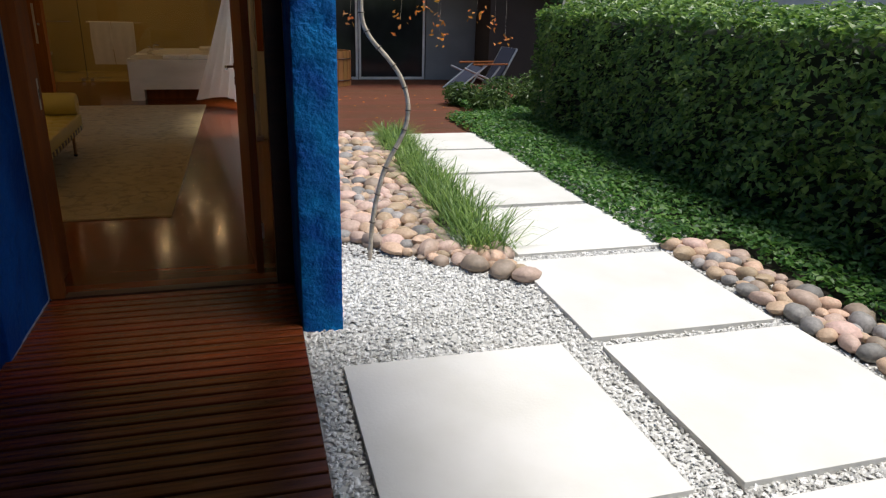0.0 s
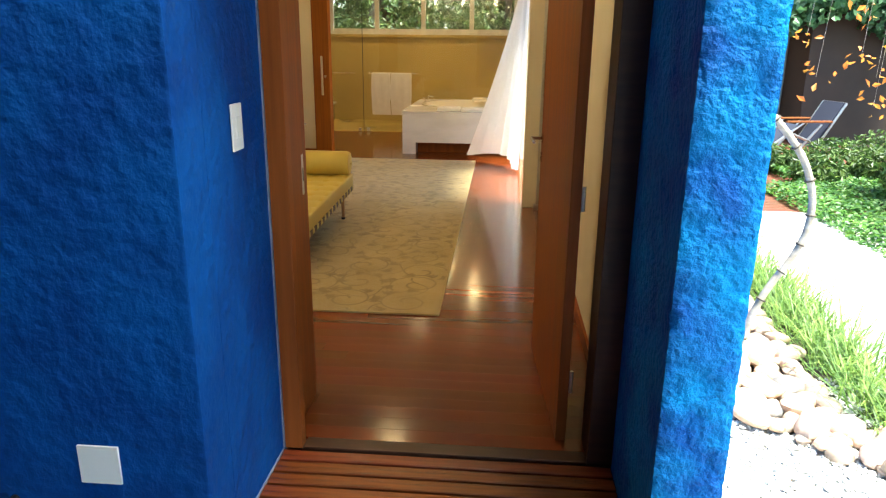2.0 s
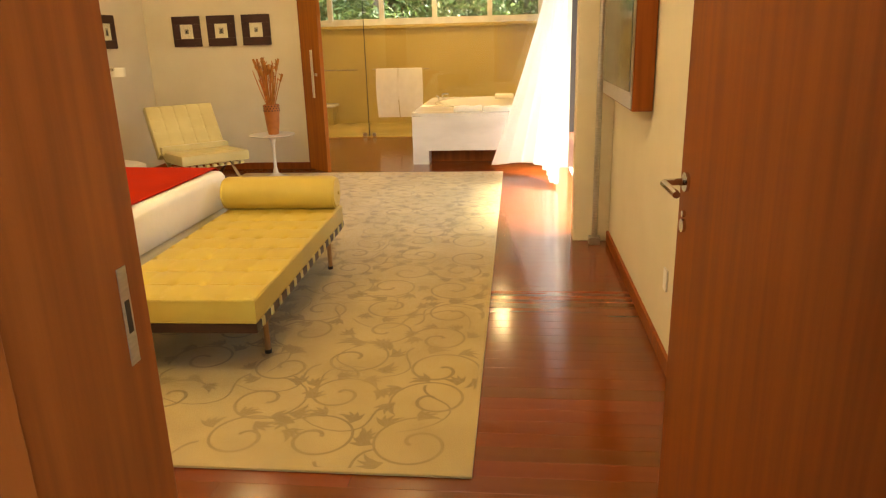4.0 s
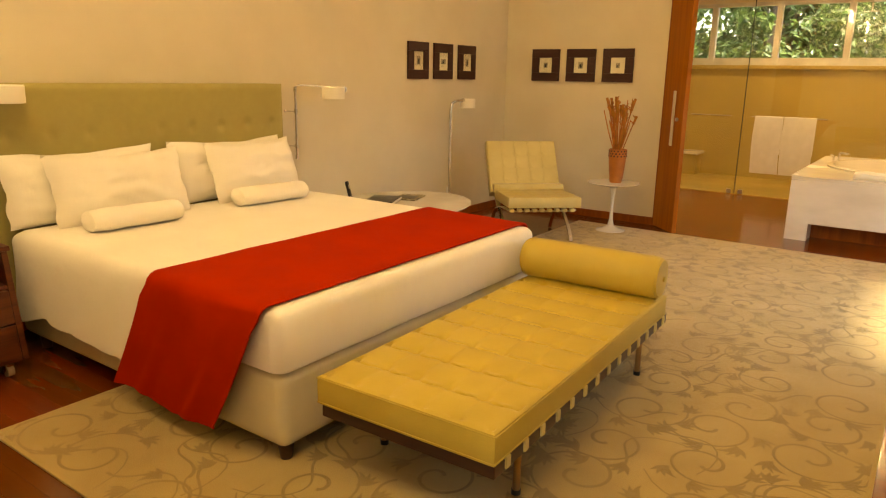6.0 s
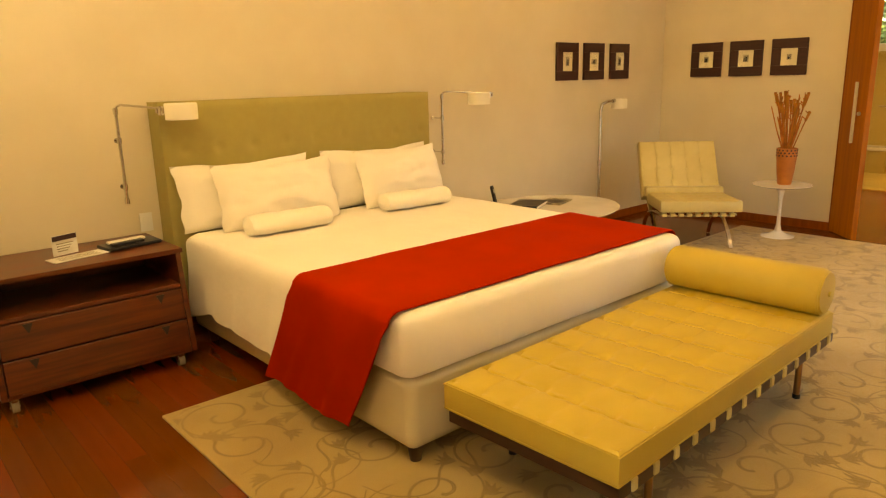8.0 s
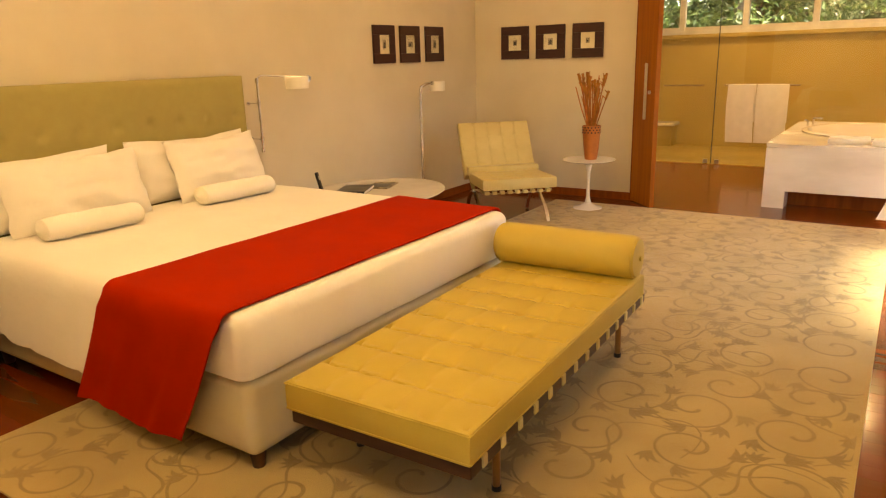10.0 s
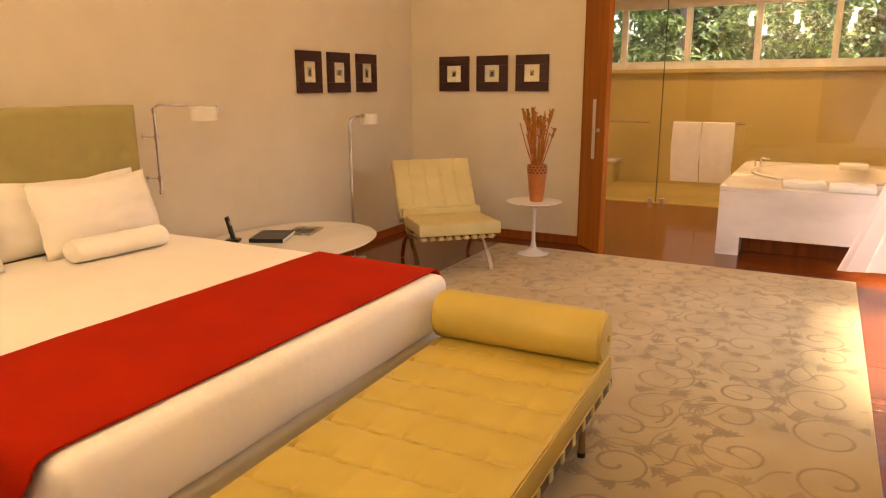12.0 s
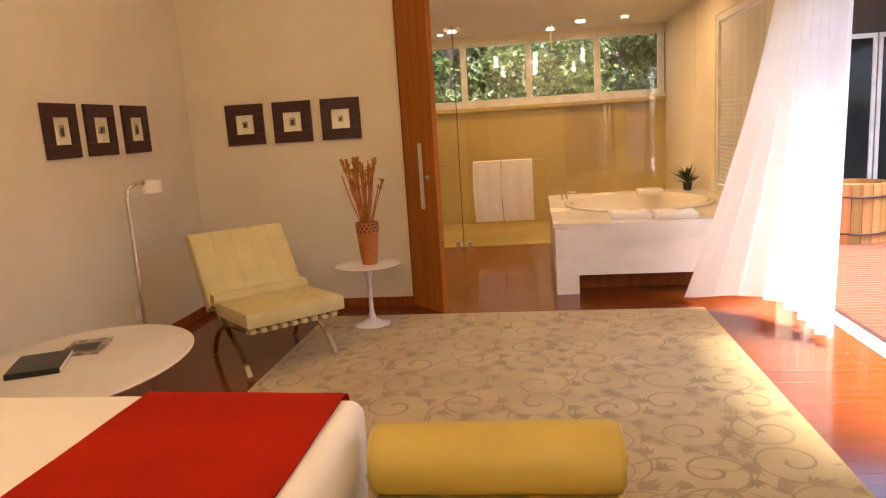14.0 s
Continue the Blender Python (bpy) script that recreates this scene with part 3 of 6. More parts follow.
def pillow(x, y, z, w, h, d, tilt, yaw, label):
    """A standing pillow: width along y, height up the headboard."""
    t = thing("pillow", x, y, z, yaw, label, "pillow", "pillows on the bed")
    bm = bmesh.new()
    n = 26
    sides = []
    for s in (1, -1):
        g = []
        for i in range(n + 1):
            row = []
            for j in range(n + 1):
                u, v = i / n * 2 - 1, j / n * 2 - 1
                k = max(0.0, (1 - abs(u) ** 3.4) * (1 - abs(v) ** 3.0)) ** 0.62
                pin = 1 - 0.05 * (1 - abs(u)) * abs(v) ** 3 - 0.05 * (1 - abs(v)) * abs(u) ** 3
                wr = 0.026 * noise.noise(Vector((u * 2.0 + x * 5, v * 2.6 + y * 7, s))) + 0.014 * noise.noise(Vector((u * 5 + x * 9, v * 4 + y * 3, s)))
                rag = 0.010 * noise.noise(Vector((u * 2.7 + y * 3, v * 2.7 + x * 5, 4.0)))
                p = Vector((s * (d / 2 * k + wr * k) + rag * (1 - k), u * w / 2 * pin + rag * abs(u), h / 2 + v * h / 2 * pin + (rag - 0.022 * (1 - u * u)) * max(0.0, v)))
                row.append(bm.verts.new(p))
            g.append(row)
        for i in range(n):
            for j in range(n):
                bm.faces.new((g[i][j], g[i + 1][j], g[i + 1][j + 1], g[i][j + 1]))
    bmesh.ops.remove_doubles(bm, verts=bm.verts, dist=0.002)
    bmesh.ops.rotate(bm, verts=bm.verts, cent=(0, 0, 0), matrix=Matrix.Rotation(radians(tilt), 3, 'Y'))
    part("cushion", bm, M_LINEN, t)
    return t


pillow(-4.085, 3.06, 0.713, 0.96, 0.43, 0.20, -14, 0, "white square pillow leaning on the headboard")
pillow(-4.085, 4.14, 0.713, 0.98, 0.43, 0.20, -14, 0, "white square pillow leaning on the headboard")
pillow(-3.905, 3.19, 0.713, 0.84, 0.43, 0.22, -19, -3, "white pillow in front of another pillow")
pillow(-3.925, 4.24, 0.713, 0.80, 0.43, 0.22, -19, 3, "white pillow in front of another pillow")


def neck_roll(x, y, yaw):
    t = thing("neck_roll", x, y, 0.717, yaw, "small white rolled pillow", "pillow", "small rolls on the bed")
    bm = bmesh.new()
    n, m = 20, 14
    rings = []
    for i in range(n + 1):
        u = i / n * 2 - 1
        rad = (0.066 + 0.006 * noise.noise(Vector((u * 3, y, 0)))) * (1 - abs(u) ** 18) ** 0.5 + 0.002
        rings.append([bm.verts.new((rad * math.cos(a) * 1.35, u * 0.30, 0.06 + rad * math.sin(a) * 0.92 + 0.004 * noise.noise(Vector((u * 6, a, y))))) for a in (2 * math.pi * k / m for k in range(m))])
    for p, q in zip(rings, rings[1:]):
        for k in range(m):
            bm.faces.new((p[k], p[(k + 1) % m], q[(k + 1) % m], q[k]))
    bm.faces.new(rings[0])
    bm.faces.new(rings[-1])
    part("cushion", bm, M_LINEN, t)


neck_roll(-3.70, 3.10, -3)
neck_roll(-3.72, 4.14, -5)

# ---- daybed ----
M_BRONZE = mat("bronze_tube", (0.42, 0.25, 0.13), 0.3, 1.0, scale=14)
daybed = thing("daybed", -1.418, 3.64, 0.0, 1.6, "yellow tufted leather daybed at the foot of the bed", "daybed")
DX0, DX1, DY0, DY1 = -0.405, 0.405, -0.94, 0.97


def tufts(nu, nv, depth, wu=0.05, wv=0.95, sharp=0.032, ridge=0.6):
    def top(u, v):
        a, c = u * nu, v * nv
        fu, fv = abs(a - round(a)), abs(c - round(c))
        edge = min(u, 1 - u, v, 1 - v)
        if edge <= 0:
            return 0.0
        arc = c + 0.17 * math.sin(math.pi * (a % 1))
        bow = abs(arc - round(arc))
        seam = max(math.exp(-(fu / 0.05) ** 2) * wu, math.exp(-(bow / sharp) ** 2) * wv * (0.25 + 0.75 * math.sin(math.pi * (a % 1))))
        pit = math.exp(-(fu * fu + fv * fv) / 0.02)
        puff = (1 - ridge + ridge * math.sin(math.pi * (a % 1))) * math.sin(math.pi * (c % 1))
        return depth * (0.40 * puff - 0.8 * seam - 0.7 * pit)
    return top


b = bmesh.new()
soft_block(b, DX0, DX1, DY0, DY1, 0.315, 0.44, 0.026, tufts(5, 9, 0.026), (80, 234))
part("cushion", b, M_LEATHER, daybed, "yellow leather mattress with button tufts")
for z in (0.428, 0.326):
    b = bmesh.new()
    q = 0.001
    tube(b, [(DX0 - q, DY0 - q, z), (DX1 + q, DY0 - q, z), (DX1 + q, DY1 + q, z), (DX0 - q, DY1 + q, z), (DX0 - q, DY0 - q, z)], 0.003, 6)
    part("piping", b, M_LEATHER_S, daybed)
part("frame", bmb(DX0 + 0.012, DX1 - 0.004, DY0 + 0.01, DY1 + 0.05, 0.262, 0.312, bevel=0.006), M_DARKW, daybed, "dark wooden daybed frame")
ns = 14
for i in range(ns):
    y = DY0 + 0.10 + i * (DY1 - DY0 - 0.12) / (ns - 1)
    for sx in (DX0, DX1):
        s = 1 if sx > 0 else -1
        b = bmesh.new()
        box(b, min(sx - s * 0.02, sx + s * 0.004), max(sx - s * 0.02, sx + s * 0.004), y - 0.017, y + 0.017, 0.270, 0.318, bevel=0.006)
        part("strap", b, M_CHAIRL, daybed, "leather strap round the frame")
for lx, ly in ((0.325, -0.61), (0.335, 0.78), (-0.33, -0.61), (-0.33, 0.78)):
    b = bmesh.new()
    tube(b, [(lx, ly, 0.013), (lx, ly, 0.27)], 0.016, 12)
    leg_ = part("leg", b, M_BRONZE, daybed, "slim tubular bronze leg")
    part("foot_cap", tube(bmesh.new(), [(lx, ly, 0.013), (lx, ly, 0.035)], 0.019, 12), M_BLACK, leg_)
bolster = thing("bolster", -1.445, 4.50, 0.442, 1.6, "yellow leather bolster on the daybed", "cushion")
b = bmesh.new()
n, m = 26, 28
rings = []
for i in range(n + 1):
    u = i / n * 2 - 1
    rad = 0.116 * (1 - max(0.0, abs(u) - 0.93) / 0.07 * 0.14)
    rings.append([b.verts.new((u * 0.405, rad * math.cos(a) * 1.02, 0.116 + rad * math.sin(a))) for a in (2 * math.pi * k / m for k in range(m))])
for p, q in zip(rings, rings[1:]):
    for k in range(m):
        b.faces.new((p[k], p[(k + 1) % m], q[(k + 1) % m], q[k]))
for ring, s in ((rings[0], -1), (rings[-1], 1)):
    inner = [b.verts.new(v.co + Vector((s * 0.006, -v.co.y * 0.8, (0.112 - v.co.z) * 0.8))) for v in ring]
    for k in range(m):
        b.faces.new((ring[k], ring[(k + 1) % m], inner[(k + 1) % m], inner[k]))
    b.faces.new(inner)
part("roll", b, M_LEATHER, bolster)
for s in (-1, 1):
    b = bmesh.new()
    tube(b, [(s * 0.392, 0.108 * math.cos(a), 0.112 + 0.108 * math.sin(a)) for a in [2 * math.pi * k / 28 for k in range(29)]], 0.005, 6, caps=False)
    part("piping", b, M_LEATHER_S, bolster)
    b = bmesh.new()
    tube(b, [(s * 0.412, 0, 0.112), (s * 0.422, 0, 0.112)], 0.014, 12)
    part("button", b, M_LEATHER_S, bolster)

# ---- nightstand ----
M_CASTOR = mat("smoky_clear_plastic", (0.30, 0.26, 0.20), 0.2, col2=(0.22, 0.19, 0.15), scale=12, coat=0.4)
ns_ = thing("nightstand", -4.07, 1.95, 0.0, 0, "red-brown wooden nightstand on castors with two drawers", "nightstand")


def N(x0, x1, y0, y1, z0, z1, **kw):
    return bmb(x0 + 4.07, x1 + 4.07, y0 - 1.95, y1 - 1.95, z0, z1, **kw)




def slant(bm):
    """Lets the front of the nightstand lean outwards towards the floor."""
    for v in bm.verts:
        if v.co.x > 0.07:
            v.co.x += -0.095 + (0.664 - v.co.z) * 0.17
    return bm


part("top", N(-4.42, -3.815, 1.435, 2.46, 0.668, 0.695, bevel=0.004), M_WOODSIDE, ns_)
part("side_panel", slant(N(-4.41, -3.735, 1.445, 1.475, 0.09, 0.667, bevel=0.002)), M_WOODSIDE, ns_)
part("side_panel", slant(N(-4.41, -3.735, 2.42, 2.45, 0.09, 0.667, bevel=0.002)), M_WOODSIDE, ns_)
part("back_panel", N(-4.42, -4.40, 1.477, 2.418, 0.10, 0.664), M_WOODSIDE, ns_)
part("shelf", slant(N(-4.40, -3.74, 1.477, 2.418, 0.470, 0.492, bevel=0.002)), M_WOODSIDE, ns_)
part("bottom_panel", slant(N(-4.40, -3.745, 1.477, 2.418, 0.085, 0.105, bevel=0.002)), M_WOODSIDE, ns_)
for z0, z1 in ((0.108, 0.283), (0.290, 0.465)):
    dr = part("drawer", slant(N(-4.38, -3.725, 1.480, 2.415, z0, z1, bevel=0.006)), M_WOODSIDE, ns_)
    for y in (1.62, 2.29):
        b = bmesh.new()
        lo, hi = z1 - 0.062, z1 - 0.012
        ring = []
        for x in (-3.735, -3.722):
            ring.append([b.verts.new((x + 4.07, y - 1.95 + dy, z)) for dy, z in ((-0.024, hi), (0.024, hi), (0.0, lo))])
        b.faces.new(ring[0])
        b.faces.new(ring[1][::-1])
        for q in range(3):
            b.faces.new((ring[0][q], ring[0][(q + 1) % 3], ring[1][(q + 1) % 3], ring[1][q]))
        part("finger_pull", slant(b), M_BLACK, dr, "small dark triangular finger pull")
for cx in (-4.33, -3.79):
    for cy in (1.505, 2.365):
        cst = part("castor", N(cx - 0.022, cx + 0.022, cy - 0.016, cy + 0.016, 0.058, 0.0845, bevel=0.005), M_STEEL, ns_, "clear castor with a steel fork")
        for s_ in (-0.02, 0.02):
            part("fork_plate", N(cx - 0.012, cx + 0.012, cy + s_ - 0.002, cy + s_ + 0.002, 0.03, 0.075, bevel=0.001), M_STEEL, cst)
        b = bmesh.new()
        tube(b, [(cx + 4.07, cy - 1.95 - 0.017, 0.031), (cx + 4.07, cy - 1.95 + 0.017, 0.031)], 0.031, 18)
        part("wheel", b, M_CASTOR, cst)
        b = bmesh.new()
        tube(b, [(cx + 4.07, cy - 1.95 - 0.024, 0.031), (cx + 4.07, cy - 1.95 + 0.024, 0.031)], 0.008, 10)
        part("axle", b, M_STEEL, cst)
card = thing("menu_card", -4.16, 1.93, 0.696, 20, "white folded card with a dark header on the nightstand", "card")
b = bmesh.new()
box(b, -0.004, 0.0, -0.075, 0.075, 0.0, 0.115)
part("leaf", b, M_PLASTIC, card)
part("header", bmb(0.0005, 0.0025, -0.072, 0.072, 0.085, 0.113), M_FRAME, card)
for k in range(4):
    part("text_bar", bmb(0.0005, 0.0015, -0.05, 0.05 - 0.012 * k, 0.064 - 0.014 * k, 0.069 - 0.014 * k), M_INK, card)
sheet = thing("paper_sheet", -4.05, 1.97, 0.696, 12, "white printed sheet lying on the nightstand", "paper")
part("page", bmb(-0.06, 0.06, -0.16, 0.14, 0.0, 0.004), M_PLASTIC, sheet)
for k in range(5):
    part("text_bar", bmb(-0.04 + 0.018 * k, -0.035 + 0.018 * k, -0.12, 0.10, 0.004, 0.0048), M_INK, sheet)
tray = thing("remote_tray", -4.12, 2.27, 0.696, 8, "black tray holding remote controls on the nightstand", "tray")
part("tray", bmb(-0.09, 0.09, -0.16, 0.15, 0.0, 0.02, bevel=0.006), M_BLACK, tray)
part("remote", bmb(-0.055, -0.01, -0.12, 0.10, 0.021, 0.036, bevel=0.005), M_PLASTIC, tray, "grey remote control")
part("remote", bmb(0.015, 0.06, -0.13, 0.06, 0.021, 0.036, bevel=0.005), M_BLACK, tray)
out1 = thing("wall_socket", -4.445, 2.48, 0.76, 0, "white wall socket above the nightstand", "socket")
part("plate", bmb(0.0, 0.008, -0.04, 0.04, -0.06, 0.06, bevel=0.003), M_PLASTIC, out1)
part("insert", bmb(0.008, 0.012, -0.025, 0.025, -0.03, 0.03, bevel=0.002), M_PLASTIC, out1)
out2 = thing("wall_socket", -4.445, 7.35, 0.32, 0, "white wall socket low on the wall", "socket")
part("plate", bmb(0.0, 0.008, -0.035, 0.035, -0.055, 0.055, bevel=0.003), M_PLASTIC, out2)
out3 = thing("wall_socket", 0.948, 3.1, 0.42, 180, "white wall socket low on the wall", "socket")
part("plate", bmb(0.0, 0.008, -0.035, 0.035, -0.055, 0.055, bevel=0.003), M_PLASTIC, out3)

# ---- swing-arm wall lamps ----
M_SHADE = mat("opal_shade", (0.86, 0.82, 0.70), 0.5, col2=(0.84, 0.80, 0.68), scale=5)


def wall_lamp(x, y, knob, shade_at, label):
    """Rod on two wall brackets, a swing arm to knob, and a drum shade beside it (offsets from the wall)."""
    t = thing("wall_lamp", -4.448, y, 0.9, 0, label, "wall lamp", "lamps beside the bed")
    bm = bmesh.new()
    tube(bm, [(x, 0, 0.0), (x, 0, 0.59)], 0.010, 12)
    rod_ = part("rod", bm, M_STEEL, t, "polished chrome rod")
    for z in (0.0, 0.09, 0.375, 0.55):
        bm = bmesh.new()
        tube(bm, [(x, 0, z), (x, 0, z + 0.035)], 0.0155, 12)
        part("collar", bm, M_STEEL, rod_)
    for z in (0.105, 0.39):
        bm = bmesh.new()
        tube(bm, [(0.006, 0, z), (x, 0, z)], 0.005, 10)
        br = part("bracket", bm, M_STEEL, t)
        bm = bmesh.new()
        tube(bm, [(0.0, 0, z), (0.008, 0, z)], 0.015, 14)
        part("wall_plate", bm, M_STEEL, br)
    o, e = Vector((x, 0, 0.575)), Vector(knob)
    d = Vector((e.x - o.x, e.y, 0)).normalized()
    bm = bmesh.new()
    tube(bm, [o, o + Vector((0, 0, 0.022)) + d * 0.012, o + Vector((0, 0, 0.032)) + d * 0.04, e + Vector((0, 0, 0.012))], 0.007, 10)
    part("arm", bm, M_STEEL, t)
    for k, r in ((0.0, 0.018), (0.022, 0.013), (-0.022, 0.013)):
        bm = bmesh.new()
        p = e + d * k
        tube(bm, [p + Vector((0, 0, -0.028 + abs(k) * 0.5)), p + Vector((0, 0, 0.024 - abs(k) * 0.4))], r, 12)
        part("knob", bm, M_STEEL, t)
    c = Vector(shade_at)
    bm = bmesh.new()
    tube(bm, [e, e.lerp(c, 0.5)], 0.009, 10)
    part("fitting", bm, M_STEEL, t)
    bm = bmesh.new()
    prof = [(0.088, -0.048), (0.094, -0.046), (0.096, 0.044), (0.090, 0.050), (0.020, 0.051)]
    rim_in = [(0.020, 0.044), (0.086, 0.043), (0.088, -0.048)]
    rings = [[bm.verts.new((c.x + r * math.cos(a), c.y + r * math.sin(a), c.z + z)) for a in (2 * math.pi * k / 30 for k in range(30))] for r, z in prof + rim_in]
    for p, q in zip(rings, rings[1:]):
        for k in range(30):
            bm.faces.new((p[k], p[(k + 1) % 30], q[(k + 1) % 30], q[k]))
    bmesh.ops.remove_doubles(bm, verts=bm.verts, dist=0.0005)
    sh = part("shade", bm, M_SHADE, t, "white drum shade")
    bm = bmesh.new()
    lathe(bm, [(0.02, -0.03), (0.028, -0.01), (0.02, 0.03), (0.012, 0.043)], 16, cx=c.x, cy=c.y)
    for v in bm.verts:
        v.co.z += c.z
    part("bulb", bm, M_PLASTIC, sh)


wall_lamp(0.06, 2.365, (0.298, 0.185, 0.57), (0.36, 0.285, 0.56), "chrome swing-arm wall lamp with its shade over the headboard")
wall_lamp(0.13, 4.95, (0.248, 0.45, 0.57), (0.248, 0.325, 0.54), "chrome swing-arm wall lamp swung away from the bed")

# ---- floor lamp ----
fl = thing("floor_lamp", -4.17, 6.98, 0.0, 0, "slim chrome floor lamp with a white shade", "floor lamp")
b = bmesh.new()
lathe(b, [(0.12, 0.0), (0.12, 0.012), (0.02, 0.022), (0.012, 0.03)], 28)
part("base", b, M_STEEL, fl)
b = bmesh.new()
tube(b, [(0, 0, 0.02), (0, 0, 1.25), (0.0, 0.02, 1.32), (0.02, 0.08, 1.345), (0.03, 0.22, 1.35)], 0.015, 12)
part("pole", b, M_STEEL, fl)
b = bmesh.new()
tube(b, [(0, 0, 0.70), (0, 0, 0.75)], 0.021, 14)
part("collar", b, M_STEEL, fl)
b = bmesh.new()
tube(b, [(0.028, 0.16, 1.35), (0.028, 0.20, 1.35)], 0.02, 12)
part("joint", b, M_STEEL, fl)
b = bmesh.new()
tube(b, [(0.035, 0.27, 1.27), (0.035, 0.27, 1.365)], 0.08, 24)
part("shade", b, M_SHADE, fl, "white drum shade")

# ---- oval marble table ----
tab = thing("oval_table", -3.82, 5.68, 0.0, 0, "low oval table with a white marble top and pedestal", "table")
b = bmesh.new()
lathe(b, [(0.93, 0.452), (0.985, 0.462), (1.0, 0.472), (0.99, 0.478)], 56, ax=0.60, ay=0.78)
part("tabletop", b, M_MARBLE, tab, "white marble oval top")
b = bmesh.new()
lathe(b, [(0.30, 0.0), (0.29, 0.012), (0.15, 0.04), (0.06, 0.10), (0.045, 0.22), (0.06, 0.35), (0.16, 0.43), (0.24, 0.452)], 32, ay=1.35)
part("pedestal", b, M_WHITE, tab)
ph = thing("cordless_phone", -4.15, 5.42, 0.478, 25, "black cordless phone standing in its charger", "phone")
part("cradle", bmb(-0.05, 0.05, -0.045, 0.045, 0.0, 0.03, bevel=0.01), M_BLACK, ph)
b = bmb(-0.012, 0.012, -0.024, 0.024, 0.025, 0.20, bevel=0.008)
bmesh.ops.rotate(b, verts=b.verts, cent=(0, 0, 0.03), matrix=Matrix.Rotation(radians(-14), 3, 'Y'))
hs = part("handset", b, M_BLACK, ph)
b = bmb(0.012, 0.0135, -0.016, 0.016, 0.13, 0.165)
bmesh.ops.rotate(b, verts=b.verts, cent=(0, 0, 0.03), matrix=Matrix.Rotation(radians(-14), 3, 'Y'))
part("display", b, M_BRUSH, hs)
bk = thing("black_folder", -3.98, 5.66, 0.478, 25, "thick black leather folder on the oval table", "folder")
part("cover", bmb(-0.13, 0.13, -0.17, 0.17, 0.0, 0.032, bevel=0.004), M_BLACK, bk)
part("pages", bmb(-0.125, 0.134, -0.165, 0.165, 0.006, 0.026), M_PLASTIC, bk)
mg = thing("magazine", -3.93, 5.98, 0.478, 18, "glossy magazine with a dark cover on the oval table", "magazine")
part("cover", bmb(-0.11, 0.11, -0.15, 0.15, 0.0, 0.012, bevel=0.002), M_INK, mg)
part("picture", bmb(-0.08, 0.08, -0.10, 0.06, 0.012, 0.0128), M_BLACK, mg)

# ---- tufted lounge chair ----
ch = thing("lounge_chair", -3.27, 7.17, 0.0, 43, "pale tufted leather lounge chair with crossed chrome legs", "chair")
b = bmesh.new()
soft_block(b, -0.355, 0.365, -0.43, 0.24, -0.052, 0.052, 0.022, tufts(5, 4, 0.010, 0.35, 0.4, 0.04, 0.8), (80, 60))
bmesh.ops.rotate(b, verts=b.verts, cent=(0, 0, 0), matrix=Matrix.Rotation(radians(-2), 3, 'X'))
bmesh.ops.translate(b, verts=b.verts, vec=(0.015, -0.02, 0.412))
seat_ = part("seat", b, M_CHAIRL, ch, "tufted pale leather seat cushion")
b = bmesh.new()
soft_block(b, -0.36, 0.385, 0.16, 0.255, 0.425, 0.515, 0.025, None, (20, 6), 0.0)
part("rear_roll", b, M_CHAIRL, seat_, "raised rear edge of the seat cushion")
b = bmesh.new()
soft_block(b, -0.38, 0.38, 0.0, 0.62, -0.055, 0.055, 0.025, tufts(5, 4, 0.011, 0.45, 0.35, 0.04, 0.8), (90, 60))
bmesh.ops.rotate(b, verts=b.verts, cent=(0, 0, 0), matrix=Matrix.Rotation(radians(56), 3, 'X'))
bmesh.ops.translate(b, verts=b.verts, vec=(0, 0.27, 0.388))
part("backrest", b, M_CHAIRL, ch, "tufted pale leather back cushion")


def bez(p0, p1, p2, p3, n=14):
    return [Vector(p0) * (1 - t) ** 3 + Vector(p1) * 3 * t * (1 - t) ** 2 + Vector(p2) * 3 * t * t * (1 - t) + Vector(p3) * t ** 3 for t in [k / n for k in range(n + 1)]]


def flat_bar(bm, pts, w, th):
    pr = None
    for i, p in enumerate(pts):
        d = (pts[min(i + 1, len(pts) - 1)] - pts[max(i - 1, 0)]).normalized()
        nrm = Vector((1, 0, 0)).cross(d)
        ring = [bm.verts.new(p + Vector((sx * w / 2, 0, 0)) + nrm * sn * th / 2) for sx, sn in ((1, 1), (-1, 1), (-1, -1), (1, -1))]
        if pr:
            for k in range(4):
                bm.faces.new((pr[k], pr[(k + 1) % 4], ring[(k + 1) % 4], ring[k]))
        else:
            bm.faces.new(ring)
        pr = ring
    bm.faces.new(pr[::-1])


for sx in (-0.33, 0.33):
    b = bmesh.new()
    flat_bar(b, bez((sx, 0.40, 0.006), (sx, 0.28, 0.28), (sx, 0.02, 0.345), (sx, -0.41, 0.345)), 0.034, 0.012)
    part("leg", b, M_STEEL, ch, "curved flat chrome leg")
    b = bmesh.new()
    flat_bar(b, bez((sx, -0.36, 0.018), (sx, -0.20, 0.30), (sx, 0.22, 0.22), (sx, 0.64, 0.80)), 0.034, 0.012)
    part("leg", b, M_STEEL, ch, "curved flat chrome leg")
for y, z in ((-0.40, 0.335), (0.14, 0.325), (0.42, 0.52)):
    b = bmesh.new()
    box(b, -0.33, 0.33, y - 0.018, y + 0.018, z - 0.005, z + 0.005, bevel=0.002)
    part("crossbar", b, M_STEEL, ch)
for i in range(9):
    x = -0.30 + i * 0.075
    b = bmesh.new()
    box(b, x - 0.020, x + 0.020, -0.445, -0.39, 0.333, 0.364, bevel=0.004)
    part("strap", b, M_CHAIRL, ch)

